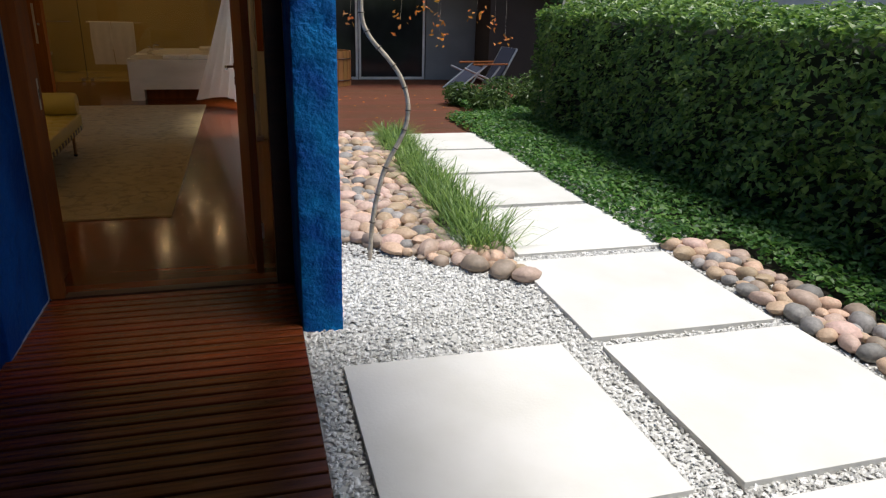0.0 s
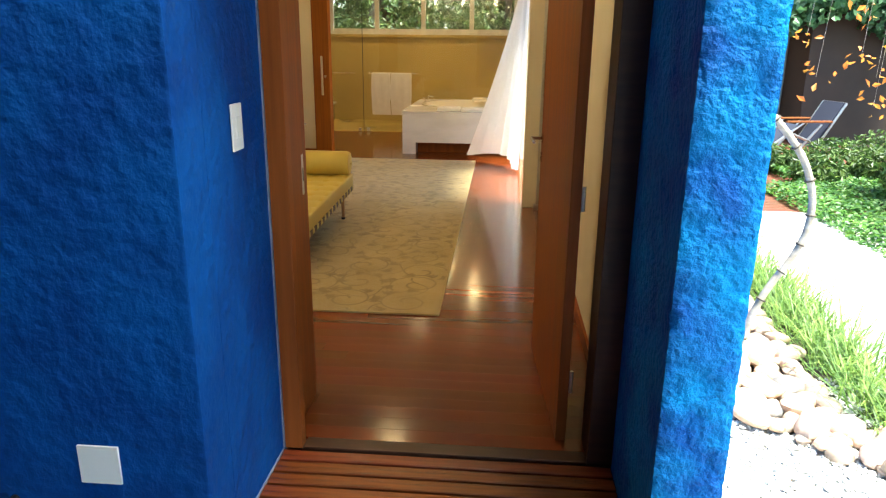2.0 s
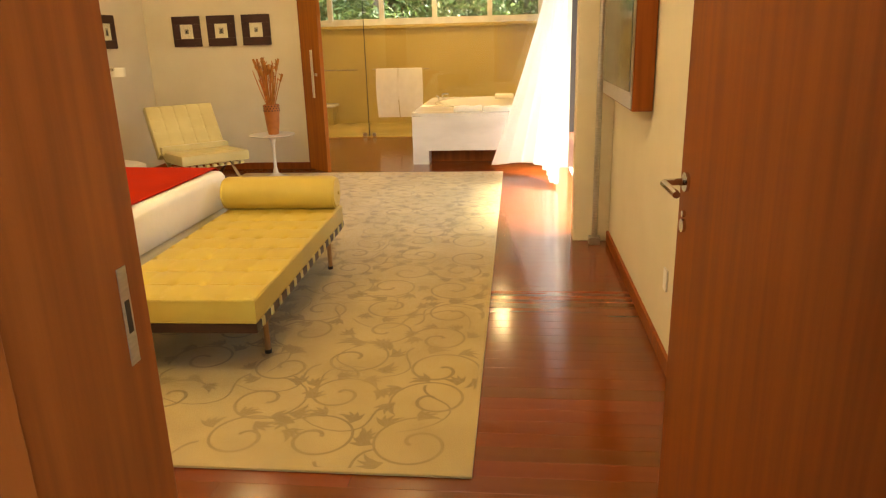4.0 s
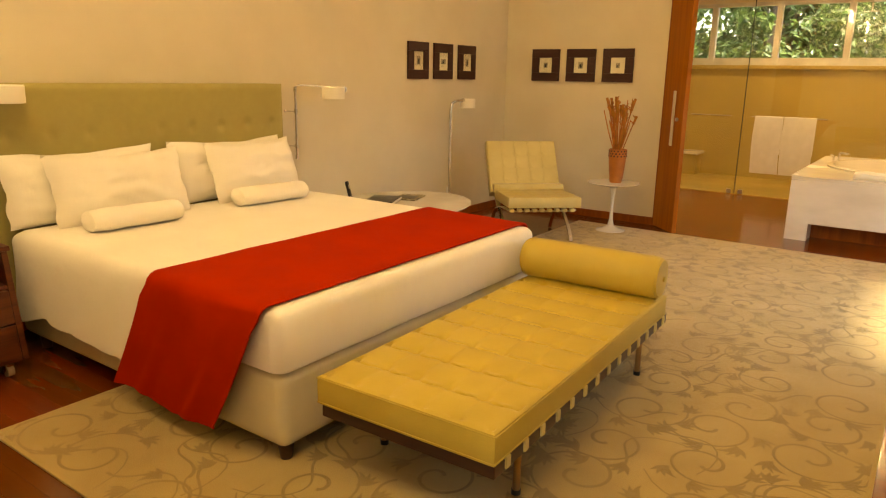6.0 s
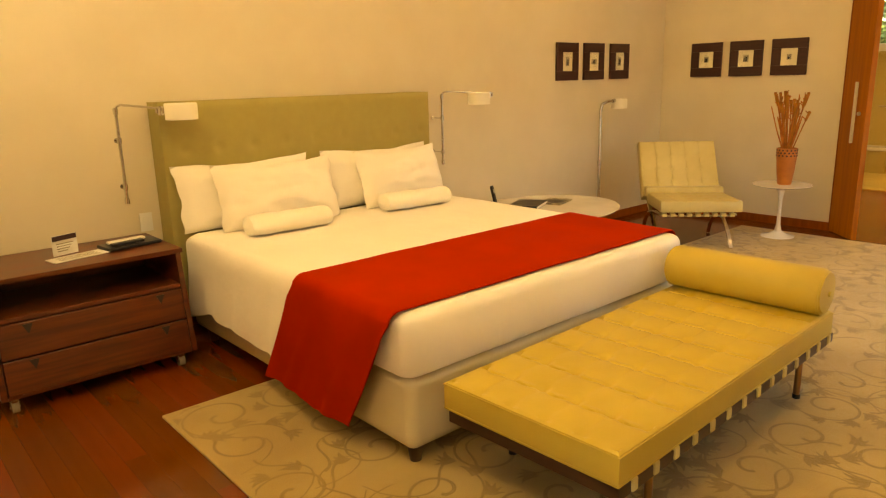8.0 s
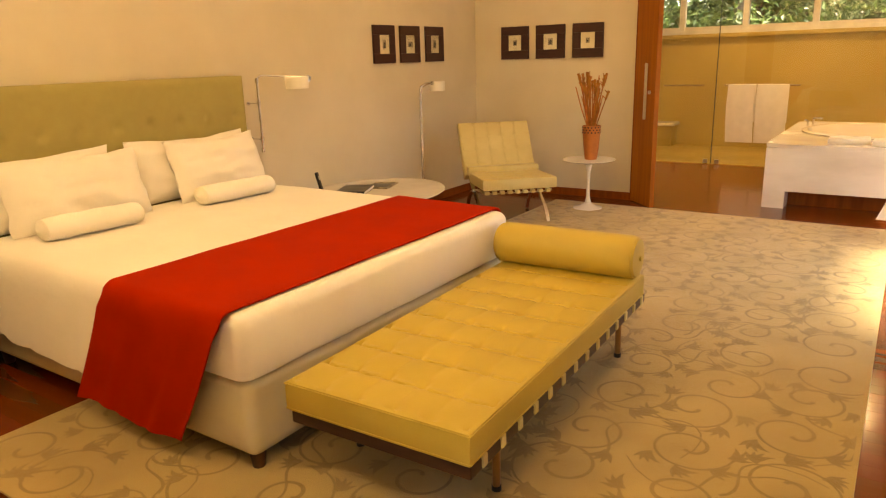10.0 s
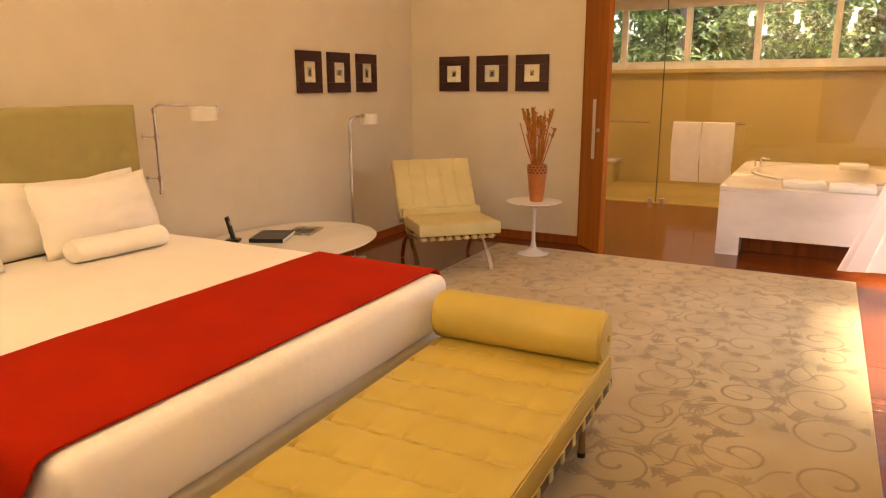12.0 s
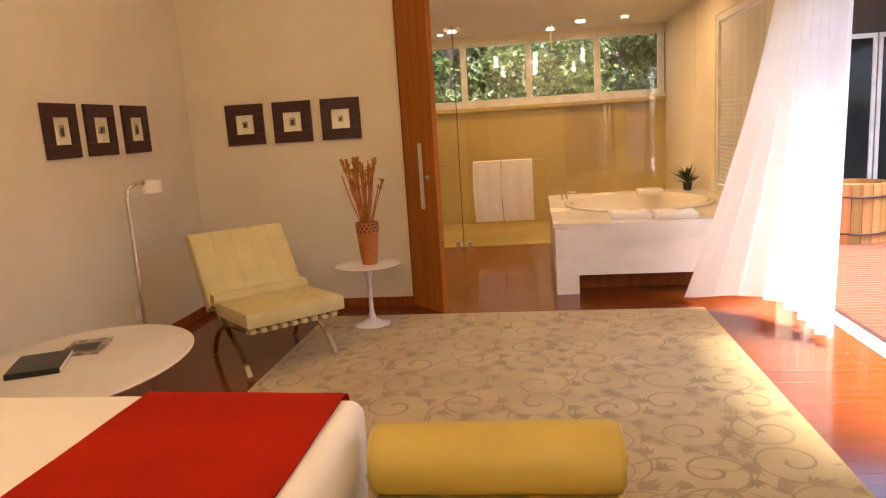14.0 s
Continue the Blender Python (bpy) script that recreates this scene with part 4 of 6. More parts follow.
# ---- side table and vase ----
st = thing("side_table", -2.70, 7.93, 0.013, 0, "small round white pedestal table beside the wall", "table")
b = bmesh.new()
lathe(b, [(0.22, 0.500), (0.265, 0.510), (0.272, 0.517), (0.265, 0.520)], 48)
part("tabletop", b, M_WHITE, st)
b = bmesh.new()
lathe(b, [(0.155, 0.0), (0.152, 0.008), (0.09, 0.022), (0.035, 0.055), (0.020, 0.12), (0.016, 0.25), (0.019, 0.38), (0.035, 0.46), (0.09, 0.495), (0.12, 0.5)], 32)
part("pedestal", b, M_WHITE, st)
vs = thing("vase", -2.68, 7.93, 0.533, 0, "terracotta vase with a dark pierced band", "vase")
b = bmesh.new()
lathe(b, [(0.058, 0.0), (0.064, 0.01), (0.078, 0.12), (0.088, 0.24), (0.092, 0.265), (0.094, 0.35), (0.086, 0.352), (0.084, 0.30), (0.02, 0.29)], 32)
body = part("body", b, M_TERRA, vs)
for row, z in enumerate((0.282, 0.308, 0.334)):
    for k in range(16):
        a = 2 * math.pi * (k + 0.5 * (row % 2)) / 16
        b = bmesh.new()
        q = Vector((math.cos(a), math.sin(a), 0))
        tube(b, [q * 0.090 + Vector((0, 0, z)), q * 0.0955 + Vector((0, 0, z))], 0.0095, 6)
        part("hole", b, M_DARKW, body)
dried = thing("dried_stalks", -2.68, 7.93, 0.83, 0, "bunch of dried orange-brown stalks in the vase", "dried flowers")
rv = random.Random(11)
for k in range(34):
    a, lean, ln = rv.uniform(0, 6.28), rv.uniform(0.04, 0.40), rv.uniform(0.34, 0.56)
    b = bmesh.new()
    p0 = Vector((math.cos(a) * 0.03, math.sin(a) * 0.03, 0.0))
    p1 = p0 + Vector((math.cos(a) * lean * ln, math.sin(a) * lean * ln, ln))
    mid = (p0 + p1) / 2 + Vector((rv.uniform(-0.012, 0.012), rv.uniform(-0.012, 0.012), 0))
    tube(b, [p0, mid, p1], 0.006, 6, 0.005)
    if k % 3:
        tube(b, [p1 - (p1 - mid) * 0.35, p1 - (p1 - mid) * 0.2, p1, p1 + (p1 - mid) * 0.12], 0.010, 6, 0.014)
        for s in range(4):
            c = p1.lerp(mid, 0.1 * s)
            e = c + Vector((rv.uniform(-0.035, 0.035), rv.uniform(-0.035, 0.035), rv.uniform(0.01, 0.05)))
            tube(b, [c, c.lerp(e, 0.6), e], 0.007, 5, 0.004)
    part("stalk", b, M_STICK, dried)

# ---- framed prints ----


def print_frame(x, y, z, rz, w, h, seed, inner):
    t = thing("framed_print", x, y, z, rz, "small print in a wide dark wooden frame", "picture", "framed prints on the walls")
    fw = w * 0.27
    for nm, a in (("rail", (-w / 2, w / 2, h / 2 - fw, h / 2)), ("rail", (-w / 2, w / 2, -h / 2, -h / 2 + fw)),
                  ("stile", (-w / 2, -w / 2 + fw, -h / 2 + fw, h / 2 - fw)), ("stile", (w / 2 - fw, w / 2, -h / 2 + fw, h / 2 - fw))):
        part(nm, bmb(a[0], a[1], -0.026, -0.002, a[2], a[3], bevel=0.003), M_FRAME, t)
    part("mount", bmb(-w / 2 + fw, w / 2 - fw, -0.016, -0.004, -h / 2 + fw, h / 2 - fw), M_MAT, t, "cream paper mount")
    rp = random.Random(seed)
    iw, ih = inner
    part("print", bmb(-iw / 2, iw / 2, -0.0175, -0.016, -ih / 2, ih / 2), M_INK, t, "small grey print")
    part("print_detail", bmb(-iw * 0.2, iw * rp.uniform(0.1, 0.3), -0.0185, -0.0175, -ih * 0.4, ih * rp.uniform(0.0, 0.3)), M_BLACK, t)
    g = part("pane", bmb(-w / 2 + fw, w / 2 - fw, -0.021, -0.0195, -h / 2 + fw, h / 2 - fw), M_GLASS, t)
    g.visible_shadow = False


for k, yc in enumerate((6.76, 7.20, 7.66)):
    print_frame(-4.448, yc, 1.75, 90, 0.345, 0.37, k, ((0.055, 0.085), (0.085, 0.055), (0.055, 0.09))[k])
for k, xc in enumerate((-3.90, -3.45, -3.00)):
    print_frame(xc, 8.567, 1.745, 0, 0.36, 0.365, k + 5, ((0.05, 0.06), (0.06, 0.075), (0.045, 0.055))[k])

# ---- television ----
tv = thing("television", 0.945, 4.30, 1.17, 0, "wall television in a red-brown wooden case", "television")
part("case", bmb(-0.11, 0.0, -0.62, 0.66, 0.0, 0.80, bevel=0.006), M_WOODRED, tv)
part("bezel", bmb(-0.118, -0.111, -0.61, 0.65, 0.01, 0.79, bevel=0.002), M_BRUSH, tv)
M_SCREEN = mat("dark_screen", (0.02, 0.022, 0.024), 0.12, scale=4)
part("screen", bmb(-0.122, -0.119, -0.56, 0.60, 0.10, 0.75), M_SCREEN, tv)

# ---- steel pole by the pier ----
rod = thing("steel_pole", 0.83, 5.14, 0.0, 0, "upright steel rail beside the pier", "rail")
b = bmesh.new()
tube(b, [(0, 0, 0.06), (0, 0, CEIL)], 0.022, 12)
part("pole", b, M_BRUSH, rod)
part("foot", bmb(-0.045, 0.045, -0.04, 0.04, 0.0, 0.06, bevel=0.008), M_BRUSH, rod)

# ---- sliding glass door ----
track = setting("door_track", bmb(0.87, 1.0, 5.40, 8.5, -0.013, 0.006, bevel=0.003), M_ALU, "pale aluminium door track", "door track")
sl = thing("door_3", 0.95, 7.95, 0.0, 0, "open aluminium framed sliding glass door", "door")
sl["kind"] = "structure"
for nm, a in (("stile", (-0.025, 0.025, 0.0, 0.07, 0.01, 2.48)), ("stile", (-0.025, 0.025, 0.48, 0.55, 0.01, 2.48)), ("rail", (-0.025, 0.025, 0.07, 0.48, 0.01, 0.09)), ("rail", (-0.025, 0.025, 0.07, 0.48, 2.40, 2.48))):
    part(nm, bmb(*a, bevel=0.003), M_ALU, sl)
g = part("pane", bmb(-0.004, 0.004, 0.07, 0.48, 0.09, 2.40), M_GLASS, sl)
g.visible_shadow = False

# ---- curtain ----


def curtain():
    t = thing("curtain", 0.74, 7.8, 0.0, 0, "white sheer curtain blowing into the room", "curtain")
    bm = bmesh.new()
    nu, nv = 150, 30
    grid = []
    for i in range(nu + 1):
        u = i / nu
        row = []
        for j in range(nv + 1):
            v = j / nv
            fall = 1 - v
            y = 7.22 + 1.22 * u
            fold = math.sin(u * 62 + 0.8 * math.sin(u * 9)) * (0.035 + 0.012 * fall)
            blow = fall ** 1.25 * (0.08 + 0.66 * math.exp(-((u - 0.88) / 0.32) ** 2))
            x = 0.70 - blow + fold
            yy = y + fall ** 1.5 * 0.16 * (u - 0.3) - 0.10 * fall * math.exp(-((u - 0.9) / 0.2) ** 2)
            z = 0.06 + v * 2.62 + 0.10 * fall * math.exp(-((u - 0.55) / 0.25) ** 2)
            row.append(bm.verts.new((x - 0.74, yy - 7.8, z)))
        grid.append(row)
    for i in range(nu):
        for j in range(nv):
            bm.faces.new((grid[i][j], grid[i + 1][j], grid[i + 1][j + 1], grid[i][j + 1]))
    part("cloth", bm, M_CURTAIN, t)
    bm = bmesh.new()
    tube(bm, [(-0.04, -2.4, 2.70), (-0.04, 0.7, 2.70)], 0.014, 10)
    part("rail", bm, M_BRUSH, t)


curtain()

# ---- bathroom: windows ----
win = thing("window_1", -1.87, 13.66, 1.86, 0, "band of high white-framed bathroom windows", "window")
win["kind"] = "structure"
WX = [-4.45, -3.37, -2.36, -1.34, -0.29, 0.66]
part("window_frame", bmb(-4.45 + 1.87, 0.72 + 1.87, -0.05, 0.05, 0.0, 0.06, bevel=0.004), M_ALU, win)
part("window_frame", bmb(-4.45 + 1.87, 0.72 + 1.87, -0.05, 0.05, 0.94, 1.0, bevel=0.004), M_ALU, win)
for x in WX:
    part("mullion", bmb(x + 1.87 - 0.045, x + 1.87 + 0.045, -0.05, 0.05, 0.06, 0.94, bevel=0.004), M_ALU, win)
for a, c in zip(WX, WX[1:]):
    g = part("pane", bmb(a + 1.87 + 0.045, c + 1.87 - 0.045, -0.004, 0.004, 0.06, 0.94), M_GLASS, win)
    g.visible_shadow = False
    part("sash", bmb(a + 1.87 + 0.045, c + 1.87 - 0.045, -0.02, 0.02, 0.06, 0.12, bevel=0.002), M_ALU, win)

# ---- bathroom: blinds ----
bl = thing("window_2", 0.79, 9.73, 0.72, 0, "bathroom window with a closed white slatted blind", "window")
bl["kind"] = "structure"
for a in ((-0.06, 0.06, -0.88, -0.80, 0.0, 1.9), (-0.06, 0.06, 0.81, 0.89, 0.0, 1.9), (-0.06, 0.06, -0.80, 0.81, 0.0, 0.07), (-0.06, 0.06, -0.80, 0.81, 1.83, 1.9)):
    part("window_frame", bmb(*a, bevel=0.004), M_ALU, bl)
slat = bmb(-0.006, 0.006, -0.80, 0.81, -0.026, 0.026, bevel=0.003)
bmesh.ops.rotate(slat, verts=slat.verts, cent=(0, 0, 0), matrix=Matrix.Rotation(radians(-22), 3, 'Y'))
slat_mesh = mesh_of(slat, "slat", M_ALU)
for k in range(38):
    s = new("slat", slat_mesh)
    s.parent = bl
    s.location = (-0.02, 0, 0.10 + k * 0.0455)

# ---- bathroom: tub ----
tubd = thing("bathtub", -0.20, 10.2, 0.0, 0, "white oval bathtub set in a marble surround", "bathtub")


def T(x0, x1, y0, y1, z0, z1, **kw):
    return bmb(x0 + 0.20, x1 + 0.20, y0 - 10.2, y1 - 10.2, z0, z1, **kw)


part("end_panel", T(-1.13, -0.92, 8.80, 11.4, 0.0, 0.62), M_MARBLE, tubd)
part("front_panel", T(-0.92, 0.70, 8.80, 8.86, 0.18, 0.62), M_MARBLE, tubd)
part("back_panel", T(-0.918, 0.70, 11.34, 11.4, 0.0, 0.62), M_MARBLE, tubd)
part("recess", T(-0.918, 0.70, 9.05, 9.09, 0.0, 0.178), M_WOODRED, tubd, "dark wooden toe recess")
b = bmesh.new()
n = 48
oc = (0.02 + 0.0, 0.02)
inner, outer = [], []
for k in range(n):
    a = 2 * math.pi * k / n
    ca, sa = math.cos(a), math.sin(a)
    inner.append(b.verts.new((oc[0] + 0.78 * ca, oc[1] + 0.80 * sa, 0.66)))
    m = max(abs(ca) / 0.93, abs(sa) / 1.30)
    outer.append(b.verts.new((-0.015 + ca / m, -0.10 + sa / m, 0.66)))
low_o = [b.verts.new(v.co - Vector((0, 0, 0.039))) for v in outer]
low_i = [b.verts.new(v.co - Vector((0, 0, 0.039))) for v in inner]
for k in range(n):
    q = (k + 1) % n
    b.faces.new((inner[k], inner[q], outer[q], outer[k]))
    b.faces.new((outer[k], outer[q], low_o[q], low_o[k]))
    b.faces.new((low_i[k], low_o[k], low_o[q], low_i[q]))
    b.faces.new((inner[q], inner[k], low_i[k], low_i[q]))
part("deck", b, M_MARBLE, tubd, "polished marble tub deck")
b = bmesh.new()
prof = [(1.02, 0.655), (1.03, 0.68), (1.0, 0.692), (0.95, 0.685), (0.90, 0.60), (0.82, 0.36), (0.62, 0.25), (0.05, 0.24)]
rings = [[b.verts.new((oc[0] + 0.78 * r * math.cos(2 * math.pi * k / n), oc[1] + 0.80 * r * math.sin(2 * math.pi * k / n), z)) for k in range(n)] for r, z in prof]
for p, q in zip(rings, rings[1:]):
    for k in range(n):
        b.faces.new((p[k], p[(k + 1) % n], q[(k + 1) % n], q[k]))
b.faces.new(rings[-1])
part("basin", b, M_TUB, tubd, "cream acrylic oval basin")
b = bmesh.new()
box(b, 0.08, 0.38, 0.50, 0.70, 0.67, 0.75, bevel=0.03, seg=3)
part("headrest", b, M_TUB, tubd)
fa = thing("tub_tap", -0.93, 10.78, 0.66, 0, "chrome mixer tap on the tub deck", "tap")
b = bmesh.new()
tube(b, [(0, 0, 0), (0, 0, 0.09), (0.01, -0.01, 0.10), (0.10, -0.08, 0.10)], 0.014, 10)
part("spout", b, M_STEEL, fa)
b = bmesh.new()
tube(b, [(-0.06, 0.0, 0.0), (-0.06, 0.0, 0.06), (-0.10, 0.0, 0.07)], 0.011, 10)
part("lever", b, M_STEEL, fa)
for k, (x, y, w) in enumerate(((-0.42, 9.10, 0.37), (-0.02, 9.02, 0.38))):
    tw = thing("folded_towel", x, y, 0.662, 3 - 5 * k, "white rolled towel on the tub edge", "towel", "towels on the tub")
    b = bmesh.new()
    soft_block(b, -w / 2, w / 2, -0.13, 0.13, 0.0, 0.055, 0.025, lambda u, v: 0.006 * math.sin(u * 9 + v * 5), (16, 10), 0.01)
    part("fold", b, M_TOWEL, tw)
pp = thing("potted_plant", 0.55, 11.22, 0.66, 0, "small dark-leaved plant in a black pot on the tub deck", "plant")
b = bmesh.new()
lathe(b, [(0.045, 0.0), (0.06, 0.10), (0.055, 0.10), (0.02, 0.09)], 20)
part("pot", b, M_BLACK, pp)
M_LEAFDK = mat("dark_leaf", (0.035, 0.055, 0.02), 0.4, scale=20, island=0.4)
b = bmesh.new()
for k in range(26):
    a, up, ln = rv.uniform(0, 6.28), rv.uniform(0.3, 1.3), rv.uniform(0.14, 0.30)
    d = Vector((math.cos(a) * math.cos(up), math.sin(a) * math.cos(up), math.sin(up)))
    s = d.cross(Vector((0, 0, 1))).normalized() * 0.02
    p0 = Vector((0, 0, 0.09))
    vv = [b.verts.new(q) for q in (p0, p0 + d * ln * 0.5 + s, p0 + d * ln - Vector((0, 0, 0.03)), p0 + d * ln * 0.5 - s)]
    b.faces.new(vv)
part("leaves", b, M_LEAFDK, pp)

# ---- bathroom: shower glass and towel ----
sg = thing("shower_screen", -1.3, 11.55, 0.0, 0, "clear glass shower screen with steel clamps", "shower screen")
for x0, x1 in ((-4.44, -2.29), (-2.275, 0.71)):
    g = part("pane", bmb(x0 + 1.3, x1 + 1.3, -0.005, 0.005, 0.012, 2.86), M_GLASS, sg)
    g.visible_shadow = False
part("seal", bmb(-2.288 + 1.3, -2.278 + 1.3, -0.004, 0.004, 0.012, 2.86), M_DARKSEAL, sg, "dark rubber seal")
for x in (-2.36, -2.20):
    for z in (0.02, 2.80):
        part("clamp", bmb(x + 1.3 - 0.03, x + 1.3 + 0.03, -0.018, 0.018, z - 0.008, z + 0.05, bevel=0.003), M_BRUSH, sg)
b = bmesh.new()
tube(b, [(-2.16 + 1.3, -0.07, 1.12), (-1.20 + 1.3, -0.07, 1.12)], 0.009, 10)
for x in (-2.14, -1.22):
    tube(b, [(x + 1.3, -0.006, 1.12), (x + 1.3, -0.07, 1.12)], 0.008, 8)
part("towel_bar", b, M_STEEL, sg)
b = bmesh.new()
tube(b, [(-3.0 + 1.3, -0.06, 1.12), (-2.42 + 1.3, -0.06, 1.12)], 0.009, 10)
for x in (-2.98, -2.44):
    tube(b, [(x + 1.3, -0.006, 1.12), (x + 1.3, -0.06, 1.12)], 0.008, 8)
part("door_bar", b, M_STEEL, sg)
for x0, x1 in ((-2.10, -1.74), (-1.725, -1.33)):
    tw = thing("hanging_towel", (x0 + x1) / 2, 11.48, 1.12, 0, "white towel hanging over the shower bar", "towel", "towels on the bar")
    b = bmesh.new()
    w = x1 - x0
    n = 22
    rows = []
    for i in range(n + 1):
        u = i / n - 0.5
        rows.append([b.verts.new((u * w + 0.012 * s * math.sin(z * 5), -0.016 - 0.003 * math.sin(u * 14 + z * 2) * min(1, -z * 3 + 0.1) + dy, z)) for s, z, dy in
                     ((1, -0.78, 0), (1, -0.55, 0), (1, -0.3, 0), (1, -0.05, 0), (1, 0.008, 0.004), (0, 0.016, 0.016), (0, 0.008, 0.03), (0, -0.1, 0.034), (0, -0.5, 0.034))])
    for p, q in zip(rows, rows[1:]):
        for k in range(len(p) - 1):
            b.faces.new((p[k], p[k + 1], q[k + 1], q[k]))
    bmesh.ops.recalc_face_normals(b, faces=b.faces)
    bmesh.ops.solidify(b, geom=b.faces[:], thickness=0.008)
    part("cloth", b, M_TOWEL, tw)
sb = thing("shower_bench", -3.35, 13.25, 0.0, 0, "low pale stone bench in the shower", "bench")
part("seat", bmb(-0.5, 0.05, -0.05, 0.34, 0.36, 0.41, bevel=0.01), M_MARBLE, sb)
part("support", bmb(-0.45, 0.0, 0.0, 0.34, 0.0, 0.359, bevel=0.004), M_GOLD, sb)
shp = thing("rain_shower", -1.0, 12.7, CEIL - 0.36, 0, "steel ceiling shower head", "shower head")
b = bmesh.new()
tube(b, [(0, 0, 0.0), (0, 0, 0.36)], 0.012, 10)
part("pipe", b, M_STEEL, shp)
b = bmesh.new()
lathe(b, [(0.11, -0.02), (0.11, -0.008), (0.02, 0.0)], 28)
part("rose", b, M_STEEL, shp)

# ---- ceiling fittings ----
M_GLOWW = glow("lamp_glow", (1.0, 0.86, 0.62), 7.0)
for sx, sy in BATH_SPOTS + SPOTS:
    cz = CEIL if sy > 8.6 else HIGH
    dl = thing("downlight", sx, sy, cz, 0, "round recessed ceiling downlight, switched on", "ceiling light", "ceiling downlights")
    b = bmesh.new()
    tube(b, [(0, 0, -0.012), (0, 0, 0.0)], 0.085, 24)
    part("ring", b, M_WHITE, dl)
    b = bmesh.new()
    tube(b, [(0, 0, -0.016), (0, 0, -0.0125)], 0.06, 20)
    part("lens", b, M_GLOWW, dl)
for px in (-3.6, -2.25, -1.2, 0.05):
    pd = thing("pendant_lamp", px, 1.25, HIGH, 0, "slim glowing cylinder pendant on a thin cable", "pendant lamp", "pendants in the bedroom")
    b = bmesh.new()
    tube(b, [(0, 0, -0.50), (0, 0, 0.0)], 0.003, 6)
    part("cable", b, M_STEEL, pd)
    b = bmesh.new()
    tube(b, [(0, 0, -0.82), (0, 0, -0.50)], 0.06, 20)
    part("shade", b, M_GLOWW, pd, "glowing opal cylinder")

# ---- porch fittings ----
sw = thing("light_switch", -0.471, 0.17, 1.41, 0, "white light switch plate on the blue wall", "light switch")
part("plate", bmb(0.0, 0.008, -0.045, 0.045, -0.078, 0.078, bevel=0.003), M_PLASTIC, sw)
part("rocker", bmb(0.008, 0.012, -0.018, 0.018, -0.035, 0.035, bevel=0.002), M_PLASTIC, sw)
sp = thing("cover_plate", -0.82, -0.282, 0.39, 0, "square white cover plate on the blue wall", "cover plate")
part("plate", bmb(-0.068, 0.068, -0.010, 0.0, -0.068, 0.068, bevel=0.003), M_PLASTIC, sp)
tp = thing("garden_tap", -1.13, -0.282, 0.24, 0, "dark garden tap with a steel end on the blue wall", "tap")
b = bmesh.new()
tube(b, [(0, 0, 0), (0, -0.09, 0), (0, -0.11, -0.01), (0, -0.12, -0.06)], 0.014, 10)
part("pipe", b, M_BLACK, tp)
b = bmesh.new()
tube(b, [(0, -0.06, 0.0), (0, -0.06, 0.05)], 0.02, 12)
part("knob", b, M_STEEL, tp)

# ---- floor planks ----
planks = {}
pr_ = random.Random(3)
NROW = 110
row_w = (11.545 - 0.555) / NROW
for r in range(NROW):
    y = 0.555 + r * row_w
    x = -4.45
    cuts = [-4.45, -4.45 + pr_.uniform(1.2, 2.4), -4.45 + pr_.uniform(3.0, 4.2), 0.94 if y < 5.3 or y > 8.5 else 0.87]
    if y > 8.45:
        cuts[-1] = 0.715
    for a, c in zip(cuts, cuts[1:]):
        L_ = round(c - a, 1)
        key = L_
        if key not in planks:
            planks[key] = mesh_of(bmb(0.0003, L_ - 0.0003, 0.0003, row_w - 0.0003, -0.0135, 0.0, bevel=0.0006, seg=1), "plank", M_FLOOR, smooth=False)
        o = new("plank", planks[key])
        o.parent = floor
        o.location = (a, y, 0)
        o.scale = ((c - a) / L_, 1, 1)

# ---- garden ----
M_GRAVEL = mat("white_gravel", (0.70, 0.69, 0.66), 0.9, col2=(0.50, 0.49, 0.46), scale=30, island=0.28)
M_STONE = mat("river_stone", (0.47, 0.34, 0.27), 0.6, col2=(0.37, 0.27, 0.21), scale=5, bump=0.15, bscale=40, rnd=0.42)
M_STONE2 = mat("grey_river_stone", (0.30, 0.28, 0.26), 0.6, col2=(0.22, 0.205, 0.19), scale=5, bump=0.15, bscale=40, rnd=0.35)
M_STONE3 = mat("sandy_river_stone", (0.52, 0.37, 0.25), 0.6, col2=(0.42, 0.29, 0.19), scale=5, bump=0.15, bscale=40, rnd=0.3)
M_LEAF = mat("hedge_leaf", (0.165, 0.29, 0.06), 0.36, col2=(0.085, 0.17, 0.03), scale=3, island=0.55, rvary=0.1)
M_LEAF2 = mat("ground_cover_leaf", (0.09, 0.22, 0.04), 0.5, col2=(0.055, 0.15, 0.026), scale=3, island=0.5, rvary=0.1)
M_LEAF3 = mat("tree_leaf", (0.09, 0.16, 0.04), 0.5, col2=(0.05, 0.10, 0.022), scale=3, island=0.6)
M_IVY = mat("ivy_leaf", (0.085, 0.21, 0.08), 0.42, col2=(0.05, 0.14, 0.05), scale=3, island=0.5)
M_GRASS = mat("grass_blade", (0.19, 0.31, 0.075), 0.5, col2=(0.13, 0.23, 0.05), scale=4, island=0.5)
M_ORANGE = mat("orange_leaf", (0.62, 0.27, 0.04), 0.5, col2=(0.5, 0.18, 0.03), scale=6, island=0.4)
M_BARK = mat("pale_bark", (0.56, 0.48, 0.37), 0.8, col2=(0.40, 0.33, 0.24), scale=10, stretch=(1, 1, 3), bump=0.4, bscale=50)
M_BARKD = mat("dark_bark", (0.11, 0.085, 0.06), 0.9, col2=(0.065, 0.05, 0.036), scale=8, stretch=(1, 1, 0.3), bump=0.6, bscale=30)
